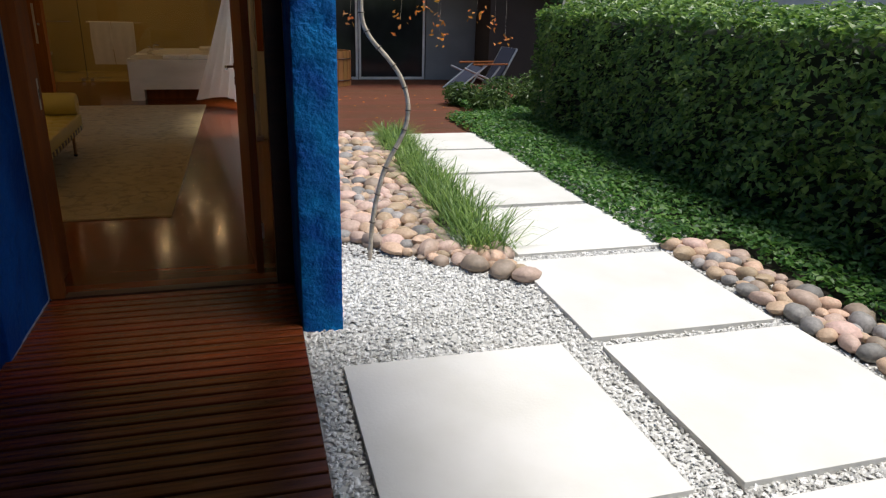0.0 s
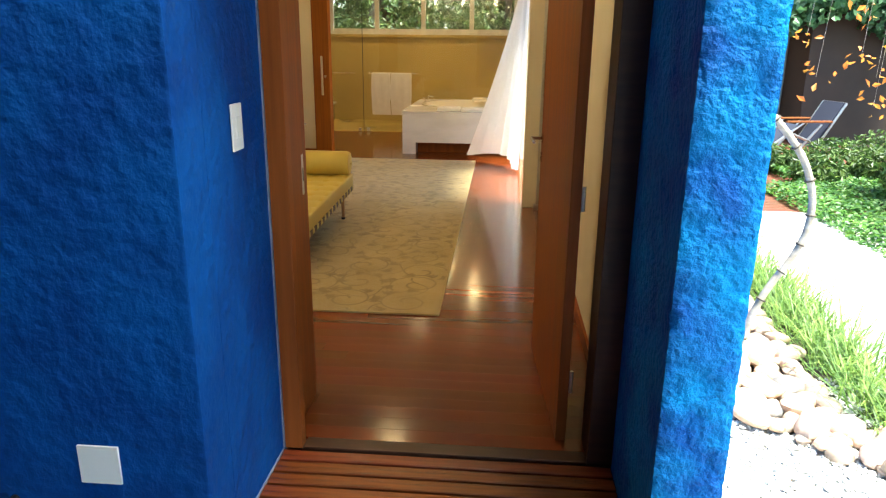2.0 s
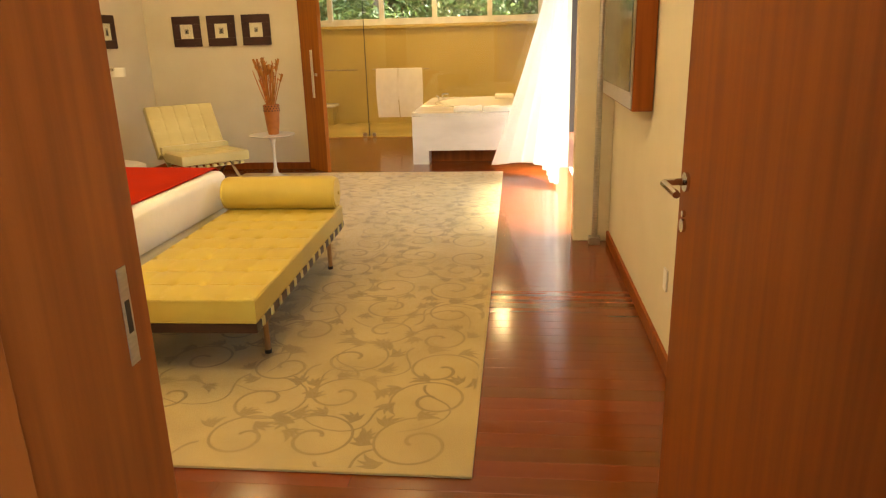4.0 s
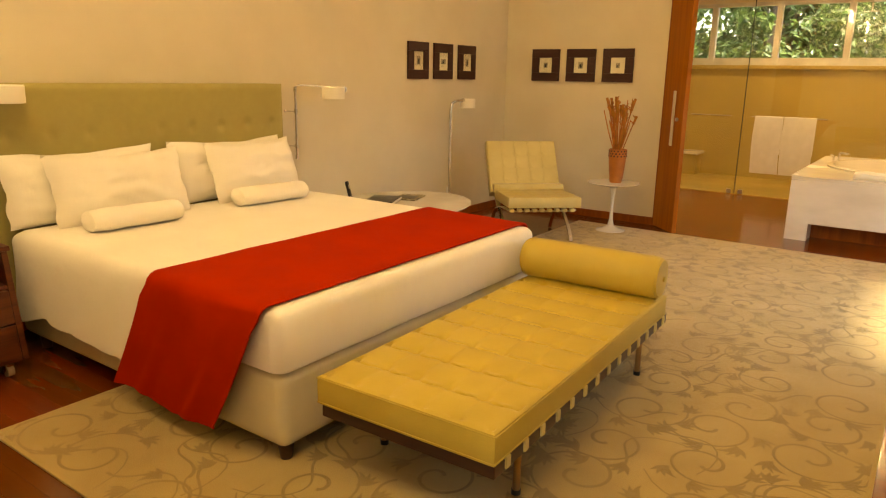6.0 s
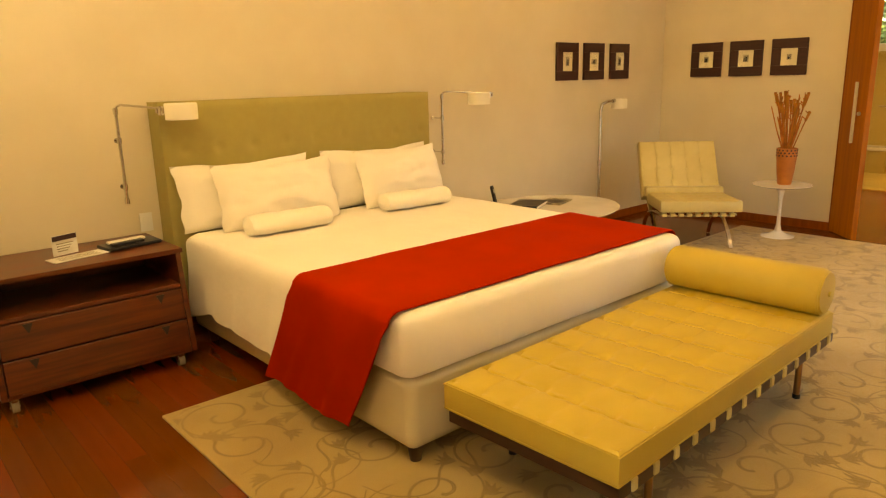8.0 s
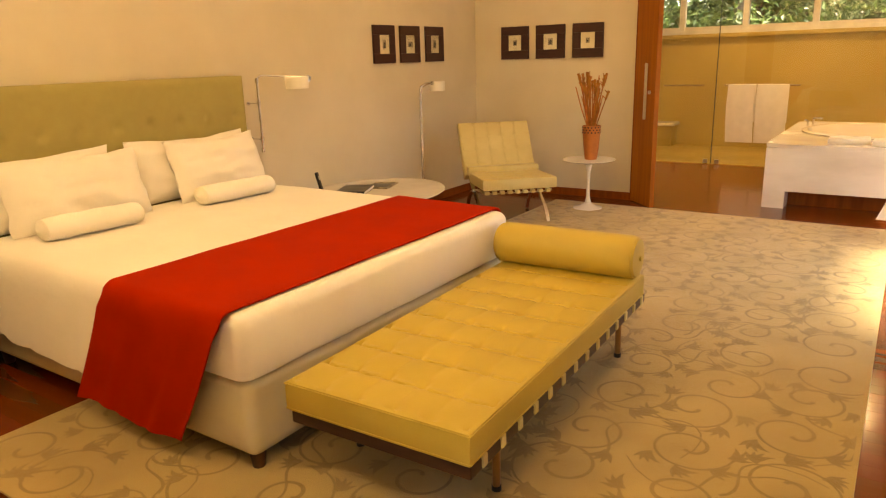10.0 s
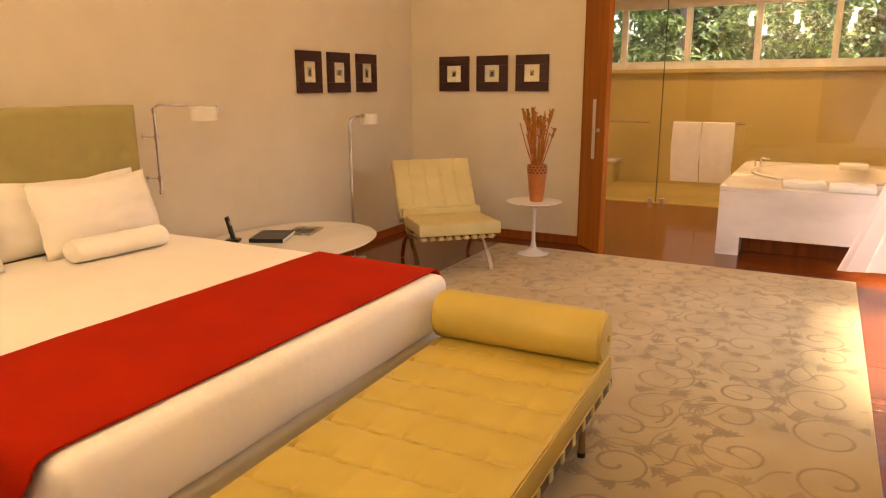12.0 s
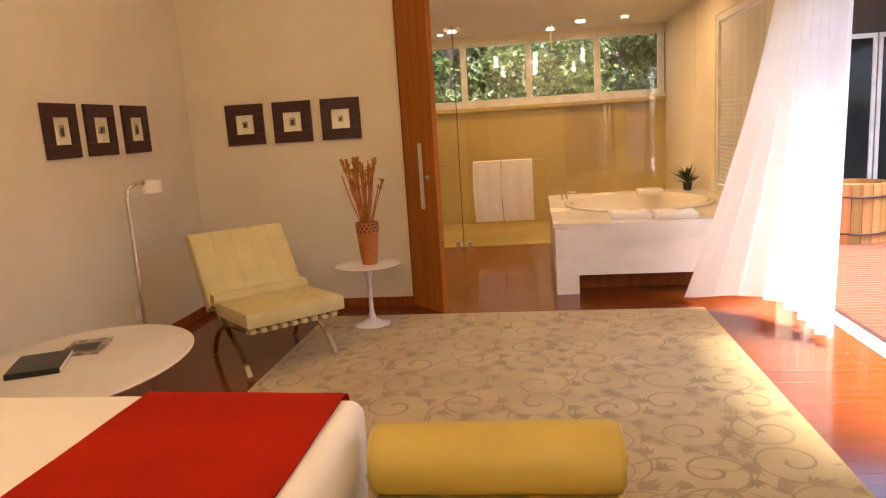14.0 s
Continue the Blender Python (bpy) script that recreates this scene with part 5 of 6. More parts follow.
# Nearly black: paints the shade seen between the hedge leaves.
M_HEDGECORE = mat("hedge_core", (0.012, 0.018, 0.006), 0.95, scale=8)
M_CONC = mat("grey_concrete", (0.74, 0.73, 0.69), 0.85, col2=(0.64, 0.63, 0.59), scale=1.4, bump=0.15, bscale=40)
M_DARKWALL = mat("dark_brown_wall", (0.075, 0.052, 0.040), 0.8, col2=(0.06, 0.042, 0.032), scale=2, bump=0.1, bscale=40)
M_GREYP = mat("grey_panel", (0.22, 0.22, 0.22), 0.6, col2=(0.19, 0.19, 0.19), scale=2)
M_FABRIC = mat("navy_fabric", (0.022, 0.028, 0.055), 0.8, scale=20)
for lm in (M_LEAF, M_LEAF2, M_LEAF3, M_IVY, M_GRASS, M_ORANGE):
    nt_ = lm.node_tree
    pb = nt_.nodes["Principled BSDF"]
    tr = nt_.nodes.new("ShaderNodeBsdfTranslucent")
    mx = nt_.nodes.new("ShaderNodeMixShader")
    mx.inputs[0].default_value = 0.45
    nt_.links.new(pb.inputs["Base Color"].links[0].from_socket, tr.inputs["Color"])
    nt_.links.new(pb.outputs[0], mx.inputs[1])
    nt_.links.new(tr.outputs[0], mx.inputs[2])
    nt_.links.new(mx.outputs[0], nt_.nodes["Material Output"].inputs[0])
rg = np.random.default_rng(4)


def quads(name, pos, nor, length, width, fold, material):
    """Many small leaves: each a folded rhombus of four points round pos, facing nor."""
    k = len(pos)
    nor = nor / np.linalg.norm(nor, axis=1)[:, None]
    r = rg.normal(size=(k, 3))
    t = np.cross(nor, r)
    t /= np.linalg.norm(t, axis=1)[:, None]
    s = np.cross(nor, t)
    ln, wd = length[:, None], width[:, None]
    v = np.stack([pos - t * ln * 0.5, pos + s * wd * 0.5 + nor * fold - t * ln * 0.08, pos + t * ln * 0.5, pos - s * wd * 0.5 + nor * fold - t * ln * 0.08], axis=1).reshape(-1, 3)
    i = np.arange(k)[:, None] * 4
    f = np.concatenate([i + np.array([[0, 1, 2]]), i + np.array([[0, 2, 3]])])
    me = bpy.data.meshes.new(name)
    me.from_pydata(v.tolist(), [], f.tolist())
    me.materials.append(material)
    me.update()
    return me


def leaves_part(name, pos, nor, size, material, parent, ratio=0.5):
    k = len(pos)
    ln = size * rg.uniform(0.7, 1.3, k)
    ob = new(name, quads(name, pos, nor, ln, ln * ratio, size * 0.12, material))
    if parent:
        ob.parent = parent
    return ob


# gravel bed with loose chips
setting("gravel_bed", bmb(0.925, 4.1, -6.0, 5.45, -0.14, -0.045), M_GRAVEL, "bed under the white gravel", "ground")
setting("gravel_bed_west", bmb(-6.0, -0.52, -6.0, -0.27, -0.14, -0.045), M_GRAVEL, "bed under the white gravel", "ground")


def chips(n, x0, x1, y0, y1, keep, z0, size):
    x, y = rg.uniform(x0, x1, n), rg.uniform(y0, y1, n)
    m = keep(x, y)
    x, y = x[m], y[m]
    k = len(x)
    base = np.array([(1, 0, 0), (-1, 0, 0), (0, 1, 0), (0, -1, 0), (0, 0, 1), (0, 0, -1)], float)
    faces = np.array([(0, 2, 4), (2, 1, 4), (1, 3, 4), (3, 0, 4), (2, 0, 5), (1, 2, 5), (3, 1, 5), (0, 3, 5)])
    a = rg.uniform(0, 6.28, k)
    sx, sy, sz = (size * rg.uniform(0.45, 1.15, k) for _ in range(3))
    v = base[None] * np.stack([sx, sy * 0.75, sz * 0.5], 1)[:, None, :]
    v = v + rg.normal(size=v.shape) * size * 0.10
    ca, sa = np.cos(a)[:, None], np.sin(a)[:, None]
    vx = v[..., 0] * ca - v[..., 1] * sa + x[:, None]
    vy = v[..., 0] * sa + v[..., 1] * ca + y[:, None]
    tilt = rg.normal(size=k)[:, None] * 0.35
    vz = v[..., 2] + v[..., 0] * tilt + z0 + rg.uniform(0, size * 0.5, k)[:, None]
    verts = np.stack([vx, vy, vz], -1).reshape(-1, 3)
    f = (np.arange(k)[:, None, None] * 6 + faces[None]).reshape(-1, 3)
    me = bpy.data.meshes.new("gravel")
    me.from_pydata(verts.tolist(), [], f.tolist())
    me.materials.append(M_GRAVEL)
    me.update()
    return me


SLABS = [(1.08, 2.24, -1.87, -0.66), (2.45, 3.66, -1.88, -0.74), (2.44, 3.62, -0.64, 0.55), (2.52, 3.70, 0.69, 1.83), (2.52, 3.66, 1.92, 3.06),
         (2.54, 3.70, 3.15, 4.28), (2.56, 3.72, 4.37, 5.42), (2.45, 3.66, -3.14, -1.98), (1.06, 2.22, -3.2, -2.0)]


def off_slabs(x, y):
    m = np.ones(len(x), bool)
    for a, c, d, e in SLABS:
        m &= ~((x > a + 0.015) & (x < c - 0.015) & (y > d + 0.015) & (y < e - 0.015))
    m &= ~((x < 1.16) & (y > -0.2))
    m &= ~((y > 1.45) & (x < 2.5))
    return m


tagged(new("gravel", chips(52000, 0.93, 3.75, -3.4, 2.0, off_slabs, -0.040, 0.017)), "loose white crushed gravel", "gravel", kind="stuff")
tagged(new("gravel", chips(14000, 2.3, 4.0, 0.5, 5.4, off_slabs, -0.040, 0.017)), "loose white gravel between the slabs", "gravel", kind="stuff")
tagged(new("gravel", chips(11000, -2.2, -0.52, -1.6, -0.29, lambda x, y: y < 5, -0.040, 0.017)), "loose white gravel beside the deck", "gravel", kind="stuff")
for i, (x0, x1, y0, y1) in enumerate(SLABS):
    tz = 0.35 * math.sin(i * 2.3)
    o = new("paving_slab", mesh_of(bmb(-(x1 - x0) / 2, (x1 - x0) / 2, -(y1 - y0) / 2, (y1 - y0) / 2, -0.062, 0.0, bevel=0.004), "paving_slab", M_SLAB))
    o.matrix_basis = pose((x0 + x1) / 2, (y0 + y1) / 2, -0.008 + 0.003 * math.sin(i * 1.7), 0, 0, tz)
    tagged(o, "large square pale concrete paving slab on gravel", "paving slab", "garden path slabs")

# decks
deck = setting("deck_frame", bmb(-0.50, 0.92, -5.5, 0.45, -0.12, -0.035), M_DARKGAP, "dark frame under the entrance deck", "deck")
slat_me = mesh_of(bmb(-0.50, 0.92, -0.0345, 0.0345, -0.034, 0.0, bevel=0.004, seg=1), "deck_slat", M_DECK)
for k in range(70):
    y = 0.42 - k * 0.0835
    o = new("deck_slat", slat_me)
    o.parent = deck
    o.location = (0, y, -0.002)
deck2 = setting("deck_frame_terrace", bmb(1.02, 6.6, 5.47, 12.2, -0.135, -0.075), M_DARKGAP, "dark frame under the terrace deck", "deck")
# Dull, dark version of the deck wood; the terrace shade is in its colour.
M_DECKSHADED = mat("shaded_deck_wood", (0.115, 0.036, 0.015), 0.6, col2=(0.09, 0.026, 0.010), scale=5, stretch=(0.6, 10, 10), bump=0.15, bscale=50, rnd=0.25, spec=0.25)
slat_me2 = mesh_of(bmb(1.02, 6.6, -0.036, 0.036, -0.074, -0.035, bevel=0.004, seg=1), "deck_slat", M_DECKSHADED)
for k in range(79):
    o = new("deck_slat", slat_me2)
    o.parent = deck2
    o.location = (0, 5.51 + k * 0.0845, 0)

# river stones


def stone_mesh(seed):
    r = random.Random(seed)
    bm = bmesh.new()
    bmesh.ops.create_uvsphere(bm, u_segments=10, v_segments=7, radius=1.0)
    sx, sy, sz = r.uniform(0.8, 1.1), r.uniform(0.6, 0.85), r.uniform(0.42, 0.6)
    for v in bm.verts:
        d = 1 + 0.16 * noise.noise(v.co * 1.1 + Vector((seed * 3.1, 0, 0)))
        v.co = Vector((v.co.x * sx * d, v.co.y * sy * d, v.co.z * sz * d))
    return mesh_of(bm, "stone", (M_STONE, M_STONE2, M_STONE3, M_STONE, M_STONE3)[seed % 5])


STONES = [stone_mesh(k) for k in range(16)]


def stone_bed(name, label, spots):
    t = tagged(new(name), label, "stones")
    for x, y, s, z in spots:
        o = new("stone", STONES[rs2.randrange(16)])
        o.parent = t
        o.matrix_basis = pose(x, y, z, rs2.uniform(-14, 14), rs2.uniform(-14, 14), rs2.uniform(0, 360)) @ Matrix.Scale(s, 4)


rs2 = random.Random(8)


def scatter(inside, x0, x1, y0, y1, gap, size, most):
    out = []
    tries = 0
    while len(out) < most and tries < 60000:
        tries += 1
        x, y = rs2.uniform(x0, x1), rs2.uniform(y0, y1)
        if not inside(x, y):
            continue
        s = rs2.uniform(*size)
        if all((x - a) ** 2 + (y - c) ** 2 > (gap * (s + q)) ** 2 for a, c, q, _ in out):
            out.append((x, y, s, -0.03 + s * 0.35))
    return out


def in_bed(x, y):
    near = 1.36 - (x - 1.2) * 0.92
    right = 2.05 + 0.04 * y if y > 0.85 else 2.42
    return y > near and 1.17 < x < right


def in_strip(x, y):
    left = 3.70 + max(0.0, (-y - 0.3) * 0.08)
    return left < x < left + 0.42 and -2.4 < y < 0.66


stone_bed("river_stone_bed", "bed of rounded brown and grey river stones", scatter(in_bed, 1.15, 2.45, 0.2, 5.45, 0.64, (0.065, 0.12), 300))
stone_bed("river_stone_border", "border of rounded brown river stones beside the slabs", scatter(in_strip, 3.65, 4.4, -2.4, 0.66, 0.62, (0.06, 0.11), 150))
low_st = []
for x, y, s, z in scatter(in_bed, 1.15, 2.45, 0.2, 5.45, 0.5, (0.05, 0.08), 420):
    low_st.append((x, y, s, -0.02))
bm_all = bmesh.new()
for x, y, s, z in low_st:
    bm_all.from_mesh(STONES[rs2.randrange(16)])
    n_v = len(STONES[0].vertices)
    bm_all.verts.ensure_lookup_table()
    mt_ = pose(x, y, z, 0, 0, rs2.uniform(0, 360)) @ Matrix.Scale(s, 4)
    for v in bm_all.verts[-n_v:]:
        v.co = mt_ @ v.co
tagged(new("small_stones", mesh_of(bm_all, "small_stones", M_STONE)), "smaller rounded stones filling the stone bed", "stones", kind="stuff")
setting("soil_stone_bed", bmb(1.15, 2.52, 0.95, 5.45, -0.044, -0.036), M_DARKGAP, "dark soil under the stones", "ground")
setting("soil_planting", bmb(3.74, 12.0, -6.0, 12.3, -0.139, -0.05), M_DARKGAP, "dark soil of the planting bed", "ground")

# grass tufts along the slabs
k = 2800
gy = rg.uniform(0.75, 5.45, k)
gx = 2.30 + 0.035 * gy + rg.normal(size=k) * 0.085
hgt = rg.uniform(0.14, 0.36, k)
ang = rg.uniform(0, 6.28, k)
lean = rg.uniform(0.6, 1.7, k)
wd = rg.uniform(0.003, 0.006, k)
verts, faces = [], []
cx, sx_ = np.cos(ang), np.sin(ang)
levels = [(0.0, 0.0, 1.0), (0.4, 0.5, 0.9), (0.75, 0.85, 0.6), (1.05, 0.80, 0.05)]
lv = []
for out_k, up_k, w_k in levels:
    px = gx + cx * hgt * lean * out_k * 0.8
    py = gy + sx_ * hgt * lean * out_k * 0.8
    pz = -0.04 + hgt * up_k * (1.15 - 0.30 * lean)
    for s in (1, -1):
        lv.append(np.stack([px - sx_ * wd * w_k * s, py + cx * wd * w_k * s, pz], 1))
V = np.stack(lv, 1).reshape(-1, 3)
base_f = np.array([(0, 1, 3, 2), (2, 3, 5, 4), (4, 5, 7, 6)])
Fq = (np.arange(k)[:, None, None] * 8 + base_f[None]).reshape(-1, 4)
me = bpy.data.meshes.new("grass")
me.from_pydata(V.tolist(), [], Fq.tolist())
me.materials.append(M_GRASS)
me.update()
tagged(new("grass", me), "arching tufts of green border grass", "grass", kind="stuff")

# ground cover
k = 30000
x = rg.uniform(3.66, 5.3, k)
y = rg.uniform(-4.0, 8.2, k)
m = ~((x < 4.16) & (y < 0.62)) & ~((y > 6.8) & (x < 4.2))
x, y = x[m], y[m]
hump = np.array([noise.noise(Vector((a * 1.6, c * 1.6, 0))) for a, c in zip(x, y)])
z = -0.03 + rg.uniform(0, 1, len(x)) ** 0.6 * (0.13 + 0.05 * hump) * np.clip((x - 3.58) * 5, 0.25, 1)
nor = np.stack([rg.normal(size=len(x)) * 0.45, rg.normal(size=len(x)) * 0.45, np.ones(len(x))], 1)
ob = leaves_part("ground_cover", np.stack([x, y, z], 1), nor, 0.055, M_LEAF2, None, 0.75)
tagged(ob, "dense low green ground cover", "ground cover", kind="stuff")

# hedge


def hedge(name, x0, x1, y0, y1, top, n, label):
    t = tagged(new(name), label, "hedge")
    # Solid block whose dark colour stands for the shaded inside.
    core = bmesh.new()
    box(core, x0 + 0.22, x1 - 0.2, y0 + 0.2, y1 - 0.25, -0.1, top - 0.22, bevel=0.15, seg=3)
    part("core", core, M_HEDGECORE, t, "near-black core standing in for shade inside the hedge")
    w, l, h = x1 - x0, y1 - y0, top + 0.0
    a_side, a_top, a_end = l * h, l * w, w * h
    tot = a_side + a_top + 2 * a_end
    ns_, nt_, ne_ = int(n * a_side / tot), int(n * a_top / tot), int(n * a_end / tot)
    P, Q = [], []
    ys, zs = rg.uniform(y0, y1, ns_), h * rg.uniform(0.02, 1, ns_)
    P.append(np.stack([np.full(ns_, x0), ys, zs], 1))
    Q.append(np.tile((-1.0, 0, 0.35), (ns_, 1)))
    P.append(np.stack([rg.uniform(x0, x1, nt_), rg.uniform(y0, y1, nt_), np.full(nt_, h)], 1))
    Q.append(np.tile((0.0, 0, 1.0), (nt_, 1)))
    for ye, s in ((y0, -1.0), (y1, 1.0)):
        P.append(np.stack([rg.uniform(x0, x1, ne_), np.full(ne_, ye), h * rg.uniform(0.02, 1, ne_)], 1))
        Q.append(np.tile((0.0, s, 0.4), (ne_, 1)))
    P, Q = np.concatenate(P), np.concatenate(Q)
    lump = np.array([noise.noise(Vector(p) * 1.5) * 0.14 + noise.noise(Vector(p) * 5.0) * 0.08 for p in P])
    depth = rg.uniform(0, 1, len(P)) ** 2.0 * 0.17
    P = P + Q * (lump - depth)[:, None]
    P[:, 2] -= 0.10 * ((P[:, 0] < x0 + 0.15) & (P[:, 2] > h - 0.1))
    nn = Q + np.array([0.0, -0.25, 0.75]) + rg.normal(size=Q.shape) * 0.6
    leaves_part("leaves", P, nn, 0.078, M_LEAF, t, 0.55)


hedge("hedge", 4.85, 6.5, -4.5, 6.35, 1.72, 36000, "tall clipped green garden hedge")


def shrub(x, y, n, r, h, mt, label, size=0.09):
    t = thing("shrub", x, y, -0.05, 0, label, "shrub")
    b = bmesh.new()
    for q in range(6):
        a = q * 1.05
        tube(b, [(0, 0, 0), (math.cos(a) * r * 0.4, math.sin(a) * r * 0.4, h * 0.7)], 0.008, 5, 0.004)
    part("stems", b, M_BARKD, t)
    d = rg.normal(size=(n, 3))
    d /= np.linalg.norm(d, axis=1)[:, None]
    rad = rg.uniform(0.35, 1.0, n) ** 0.6
    p = d * rad[:, None] * np.array([r, r, h * 0.55]) + np.array([0, 0, h * 0.5])
    p = p[p[:, 2] > 0.0]
    leaves_part("leaves", p, d[:len(p)] + np.array([0, 0, 0.7]), size, mt, t, 0.4)


for x, y, r, h in ((4.5, 7.1, 0.35, 0.42), (4.9, 7.7, 0.45, 0.55), (5.4, 7.3, 0.4, 0.5), (4.35, 8.2, 0.35, 0.4), (5.8, 8.2, 0.5, 0.6)):
    shrub(x, y, 700, r, h, M_LEAF3, "leafy green border shrub", 0.10)
kb = thing("terracotta_edging", 5.55, 6.75, -0.05, 12, "brown earthenware edging block under the hedge", "edging")
part("block", bmb(-0.18, 0.18, -0.4, 0.4, 0.0, 0.42, bevel=0.03, seg=3), M_STONE3, kb)

# small curved tree by the stones
stree = thing("small_tree", 1.47, 0.87, -0.05, 0, "slender tree with a pale S-curved stem", "tree")
way = [(0, 0, 0), (0.015, 0.01, 0.20), (0.03, 0.0, 0.36), (0.085, 0.0, 0.60), (0.14, 0.0, 0.73), (0.22, 0, 0.86), (0.265, 0, 0.98), (0.27, 0, 1.12), (0.215, 0, 1.28), (0.12, 0, 1.40), (0.02, 0, 1.50), (-0.035, 0, 1.60), (-0.045, 0, 1.72), (-0.02, 0, 1.9), (0.02, 0.02, 2.15), (0.08, 0.05, 2.6)]
b = bmesh.new()
fine = []
for p, q in zip(way, way[1:]):
    for s in range(4):
        fine.append(Vector(p).lerp(Vector(q), s / 4))
fine.append(Vector(way[-1]))
for _ in range(3):
    fine = [fine[0]] + [(a + c * 2 + d) / 4 for a, c, d in zip(fine, fine[1:], fine[2:])] + [fine[-1]]
tube(b, fine, 0.016, 10, 0.014)
trunk = part("trunk", b, M_BARK, stree)
for i in range(6, len(fine) - 4, 4):
    b = bmesh.new()
    tube(b, [fine[i], fine[i] + (fine[i + 1] - fine[i]).normalized() * 0.006], 0.0225, 10)
    part("node_ring", b, M_BARKD, trunk)
rt = random.Random(21)
tips = [(0.22, 0.05, 1.62), (0.18, 0.1, 1.78), (0.48, 0.1, 1.62), (0.50, 0.12, 1.5), (0.62, 0.15, 1.80), (-0.10, 0.1, 1.62), (0.36, 0.0, 1.70), (0.9, 0.15, 1.6), (1.0, 0.2, 1.5), (0.3, -0.1, 1.85), (0.72, 0.0, 1.66)]
b = bmesh.new()
tube(b, [fine[-1], Vector((0.5, 0.1, 2.56)), Vector((1.1, 0.2, 2.44))], 0.010, 6, 0.004)
part("limb", b, M_BARK, stree)
for tx, ty, tz in tips:
    s = Vector((tx * 0.9 + 0.04, ty * 0.8 + 0.03, 2.56 - 0.12 * tx))
    b = bmesh.new()
    tube(b, [s, (s + Vector((tx, ty, tz))) / 2 + Vector((0.03, 0.02, 0.0)), Vector((tx, ty, tz))], 0.0010, 5, 0.0006)
    tw_ = part("twig", b, M_BARK, stree)
    n = 9
    pp_ = np.array([[tx, ty, tz]]) + rg.normal(size=(n, 3)) * 0.030
    leaves_part("leaves", pp_, rg.normal(size=(n, 3)), 0.036, M_ORANGE, tw_, 0.5)

# terrace building
bld = thing("garden_building", 4.0, 12.3, -0.1, 0, "dark building with sliding glass doors behind the terrace", "building")
part("wall", bmb(-3.0, 0.72 + 1.2, 0.12, 3.0, 0.0, 3.3), M_DARKWALL, bld, "dark brown rendered wall")
part("wall", bmb(1.925, 3.6, -0.9, 3.0, 0.0, 3.3), M_DARKWALL, bld)
part("roof", bmb(-3.3, 3.9, -0.5, 3.3, 3.3, 3.45), M_DARKWALL, bld)
part("panel", bmb(0.72, 1.9, 0.03, 0.115, 0.0, 2.6, bevel=0.003), M_GREYP, bld, "plain grey panel")
for x0, x1 in ((-2.4, -0.84), (-0.82, 0.70)):
    w = part("window", bmb(x0, x1, 0.06, 0.11, 0.05, 0.11, bevel=0.002), M_ALU, bld)
    part("frame", bmb(x0, x0 + 0.05, 0.06, 0.11, 0.11, 2.5), M_ALU, w)
    part("frame", bmb(x1 - 0.05, x1, 0.06, 0.11, 0.11, 2.5), M_ALU, w)
    part("frame", bmb(x0, x1, 0.06, 0.11, 2.5, 2.56), M_ALU, w)
    part("pane", bmb(x0 + 0.05, x1 - 0.05, 0.08, 0.09, 0.11, 2.5), M_SCREEN, w)
wallc = setting("boundary_wall", bmb(7.6, 16.0, 12.4, 12.65, -0.2, 5.0), M_CONC, "tall grey concrete boundary wall", "wall")
setting("boundary_wall_east", bmb(11.0, 11.25, -14.0, 12.4, -0.2, 4.2), M_CONC, "tall grey concrete boundary wall", "wall")

# climbing plant on the building
ivy = tagged(new("climbing_plant"), "green climbing plant hanging over the terrace", "climbing plant")
k = 5200
p = np.stack([rg.uniform(3.2, 7.9, k), 11.2 + rg.normal(size=k) * 0.3, np.zeros(k)], 1)
low = 2.05 + 0.28 * np.sin(p[:, 0] * 2.1) - 0.55 * np.exp(-((p[:, 0] - 7.1) / 0.7) ** 2)
p[:, 2] = low + rg.uniform(0, 1, k) ** 0.8 * (3.3 - low) + 0.1
leaves_part("leaves", p, np.tile((0.0, -1.0, 0.5), (k, 1)) + rg.normal(size=(k, 3)) * 0.6, 0.15, M_IVY, ivy, 0.75)
b = bmesh.new()
for q in range(9):
    x = 3.4 + q * 0.52
    tube(b, [(x, 11.4, 3.3), (x + 0.1, 11.25, 2.9), (x - 0.05, 11.2, 2.3)], 0.012, 5, 0.006)
part("stems", b, M_BARKD, ivy)

# folded lounger
lg = thing("sun_lounger", 5.2, 9.95, -0.035, 10, "folded aluminium garden lounger with dark fabric", "lounger")


def bars(name, segs, r, material):
    for a, c in segs:
        bm = bmesh.new()
        tube(bm, [a, c], r, 8)
        part(name, bm, material, lg)


for yy in (-0.3, 0.3):
    bars("frame_tube", [((-0.62, yy, 0.06), (0.05, yy, 0.55)), ((-0.45, yy, 0.50), (0.55, yy, 0.10)), ((-0.05, yy, 0.02), (0.35, yy, 0.52)), ((0.30, yy, 0.12), (0.72, yy, 0.85))], 0.022, M_BRUSH)
    part("armrest", bmb(-0.25, 0.52, yy - 0.03, yy + 0.03, 0.55, 0.58, bevel=0.006), M_PANEL, lg, "brown wooden armrest")
bars("crossbar", [((-0.62, -0.3, 0.06), (-0.62, 0.3, 0.06)), ((0.72, -0.3, 0.85), (0.72, 0.3, 0.85)), ((0.55, -0.3, 0.10), (0.55, 0.3, 0.10))], 0.018, M_BRUSH)
b = bmb(-0.42, 0.42, -0.27, 0.27, -0.008, 0.008, bevel=0.004)
bmesh.ops.rotate(b, verts=b.verts, cent=(0, 0, 0), matrix=Matrix.Rotation(radians(-60), 3, 'Y'))
bmesh.ops.translate(b, verts=b.verts, vec=(0.50, 0, 0.50))
part("backrest", b, M_FABRIC, lg)
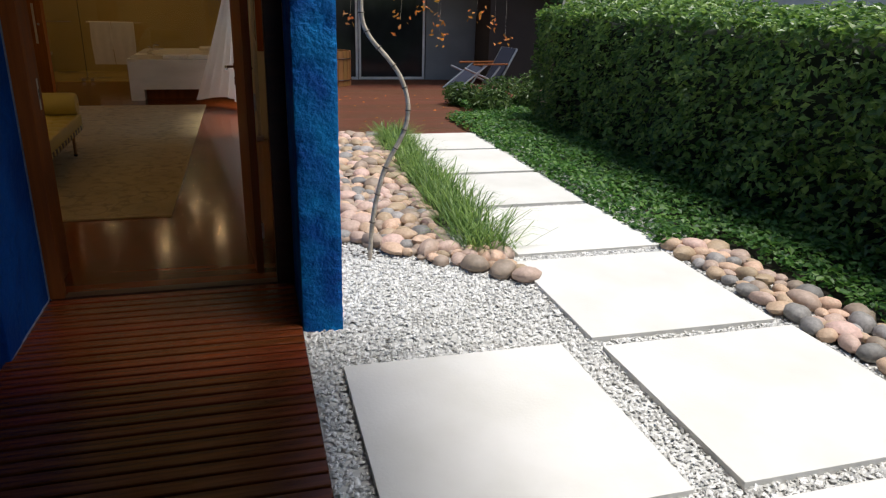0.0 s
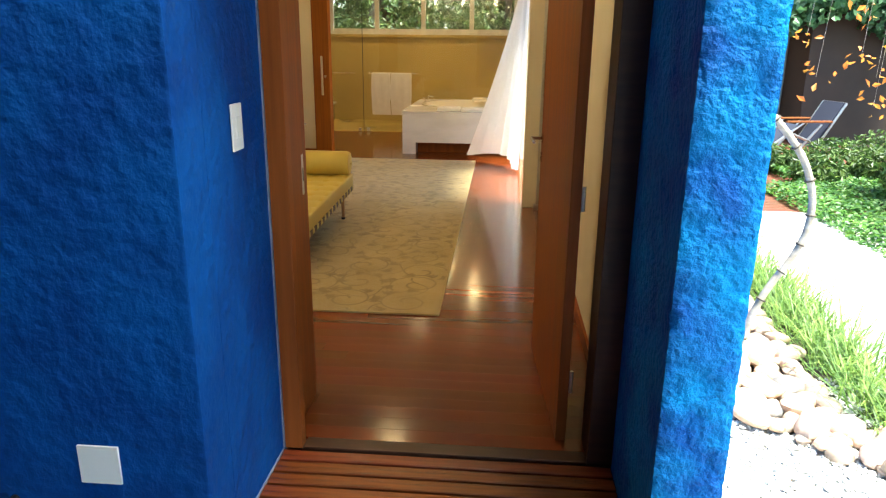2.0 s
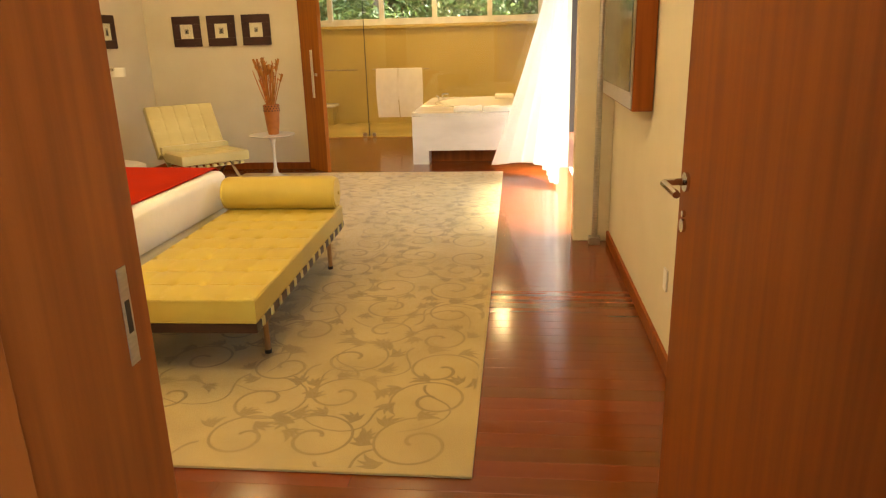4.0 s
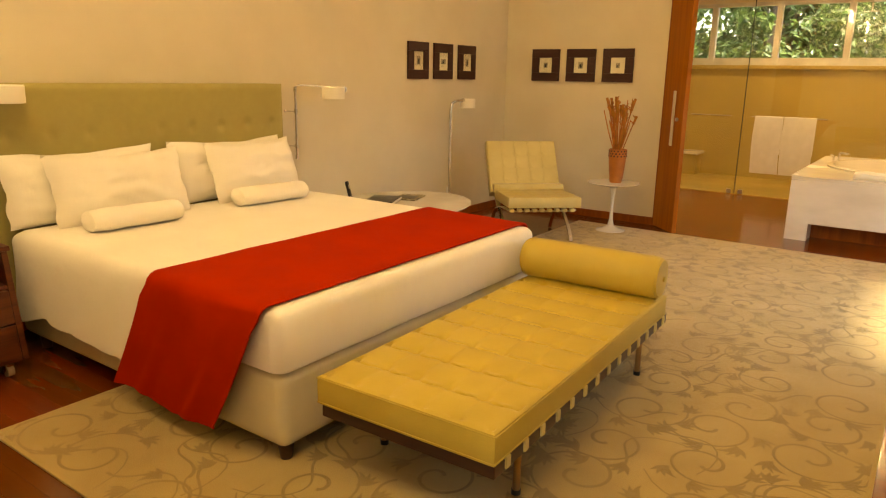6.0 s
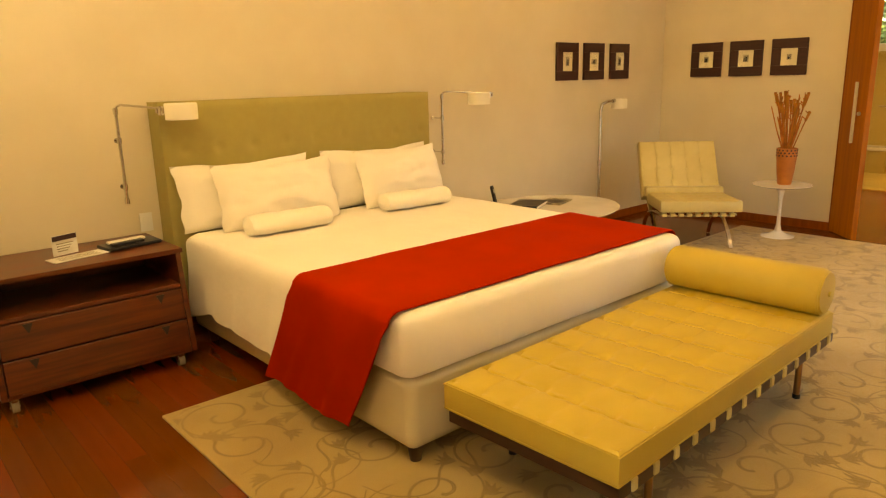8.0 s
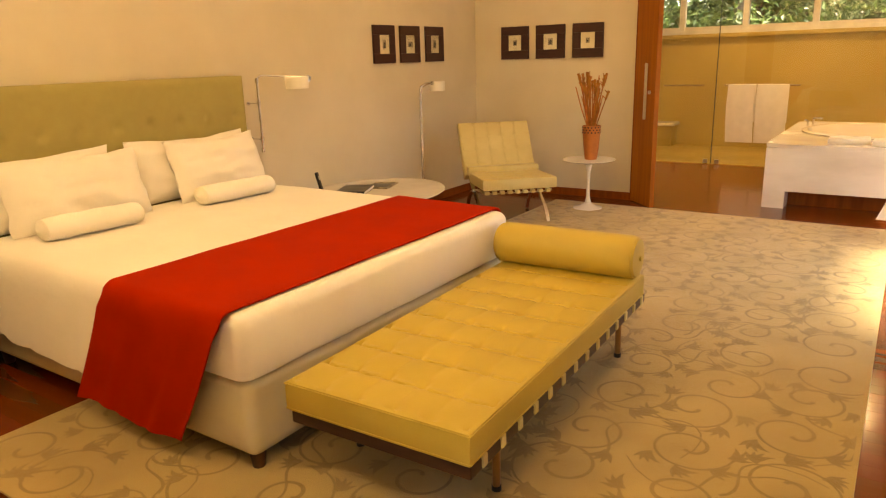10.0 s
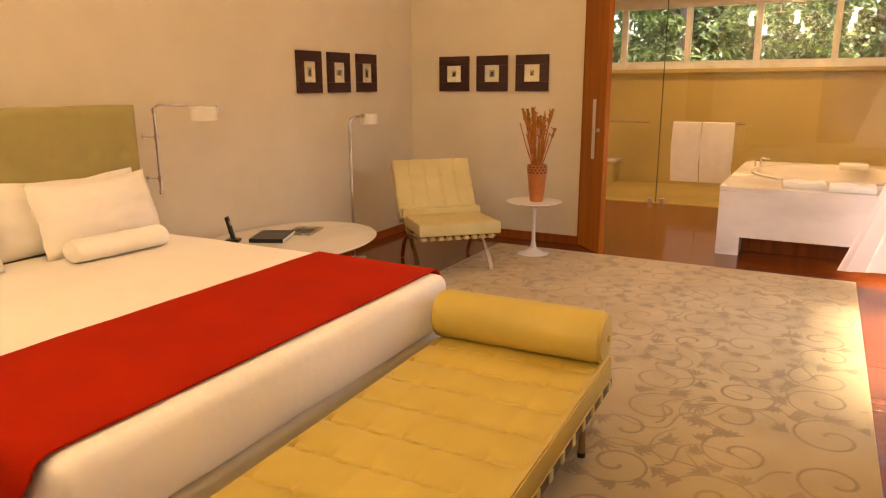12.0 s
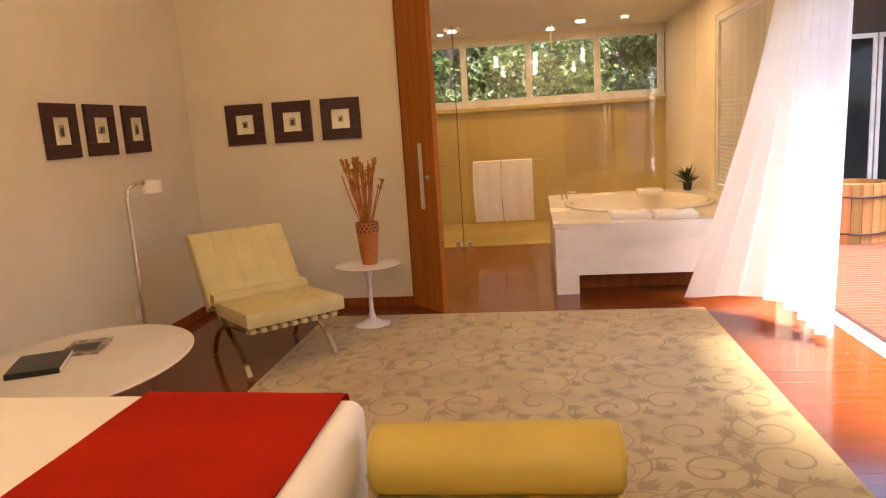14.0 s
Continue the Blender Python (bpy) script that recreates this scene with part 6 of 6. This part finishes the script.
b = bmb(-0.36, 0.36, -0.27, 0.27, -0.008, 0.008, bevel=0.004)
bmesh.ops.rotate(b, verts=b.verts, cent=(0, 0, 0), matrix=Matrix.Rotation(radians(-36), 3, 'Y'))
bmesh.ops.translate(b, verts=b.verts, vec=(-0.28, 0, 0.29))
part("seat", b, M_FABRIC, lg)

# wooden tub planter
bt = thing("wooden_tub", 2.48, 11.25, -0.035, 0, "round wooden soaking tub with dark hoops", "tub")
M_TUBWOOD = mat("cedar_staves", (0.42, 0.19, 0.06), 0.55, col2=(0.30, 0.125, 0.035), scale=4, stretch=(6, 6, 0.6), rnd=0.25, bump=0.1, bscale=40)
stv = bmb(0.325, 0.355, -0.054, 0.054, 0.0, 0.70, bevel=0.004)
stave_me = mesh_of(stv, "stave", M_TUBWOOD)
for k in range(20):
    o = new("stave", stave_me)
    o.parent = bt
    o.rotation_euler = (0, 0, 2 * math.pi * k / 20)
for z in (0.12, 0.55):
    b = bmesh.new()
    tube(b, [(0.362 * math.cos(a), 0.362 * math.sin(a), z) for a in [2 * math.pi * q / 40 for q in range(41)]], 0.012, 6, caps=False)
    part("hoop", b, M_DARKW, bt)
b = bmesh.new()
lathe(b, [(0.33, 0.62), (0.33, 0.65)], 32)
part("lid", b, M_TUBWOOD, bt)

# fallen leaves on the terrace
k = 40
p = np.stack([rg.uniform(1.6, 4.2, k), rg.uniform(6.0, 9.5, k), np.full(k, -0.028)], 1)
tagged(leaves_part("fallen_leaves", p, np.tile((0.0, 0, 1.0), (k, 1)) + rg.normal(size=(k, 3)) * 0.2, 0.06, M_ORANGE, None, 0.6), "scattered dry leaves on the terrace deck", "leaves", kind="stuff")

# trees behind the bathroom


def tree(x, y, h, r, seed, n, lean=0.0):
    t = thing("tree", x, y, -0.14, 0, "leafy garden tree with a dark trunk", "tree", "trees behind the house")
    q = random.Random(seed)
    b = bmesh.new()
    path = [Vector((0, 0, 0)), Vector((lean * 0.3, 0.05, h * 0.25)), Vector((lean * 0.7, -0.05, h * 0.5)), Vector((lean, 0, h * 0.8))]
    tube(b, path, r, 12, r * 0.45)
    cl = []
    for k in range(12):
        s = path[1].lerp(path[3], q.random())
        a = q.uniform(0, 6.28)
        e = s + Vector((math.cos(a) * q.uniform(0.8, 1.9), math.sin(a) * q.uniform(0.6, 1.4), q.uniform(-0.3, 1.0)))
        tube(b, [s, s.lerp(e, 0.5) + Vector((0, 0, 0.15)), e], r * 0.25, 6, 0.012)
        cl += [(e, q.uniform(0.45, 0.9)), (s.lerp(e, 0.6), q.uniform(0.3, 0.6))]
    part("trunk", b, M_BARKD, t)
    P, Q = [], []
    per = n // len(cl)
    for c, rad in cl:
        d = rg.normal(size=(per, 3))
        d /= np.linalg.norm(d, axis=1)[:, None]
        P.append(np.array(c)[None] + d * (rg.uniform(0.2, 1, per) ** 0.5 * rad)[:, None] * np.array([1.2, 1.0, 0.8]))
        Q.append(d + np.array([0, 0, 0.5]))
    leaves_part("crown", np.concatenate(P), np.concatenate(Q) + rg.normal(size=(per * len(cl), 3)) * 0.4, 0.15, M_LEAF3, t, 0.5)


tree(-3.3, 16.2, 4.6, 0.16, 1, 4200, 0.5)
tree(-2.2, 16.6, 5.0, 0.22, 2, 3800, -0.6)
tree(0.2, 17.2, 4.8, 0.14, 3, 4400, 0.4)
tree(1.8, 16.6, 4.4, 0.13, 4, 4200, -0.3)
tree(-5.6, 17.4, 5.0, 0.16, 5, 4400, 0.6)
tree(-0.9, 18.6, 5.2, 0.15, 6, 5200, 0.2)
tree(-3.2, 20.0, 6.0, 0.17, 7, 5600, -0.3)
tree(1.6, 20.2, 6.0, 0.16, 8, 5600, 0.3)
shrub(-1.2, 16.6, 3000, 1.5, 3.4, M_LEAF3, "tall leafy shrub behind the house", 0.12)
shrub(2.0, 17.6, 3000, 1.6, 3.4, M_LEAF3, "tall leafy shrub behind the house", 0.12)
shrub(-4.4, 18.0, 3000, 1.6, 3.4, M_LEAF3, "tall leafy shrub behind the house", 0.12)

# far woods
k = 16000
p = np.stack([rg.uniform(-13, 10, k), rg.uniform(22.5, 26.5, k), rg.uniform(0.0, 1.0, k) ** 0.8 * 8.5], 1)
clump = np.array([noise.noise(Vector(q) * 0.55) + 0.5 * noise.noise(Vector(q) * 1.6) for q in p])
p = p[clump > -0.22]
tagged(leaves_part("far_woods", p, np.tile((0.0, -1.0, 0.7), (len(p), 1)) + rg.normal(size=p.shape) * 0.6, 0.36, M_LEAF3, None, 0.55), "far green woods behind the house", "woods", kind="stuff")
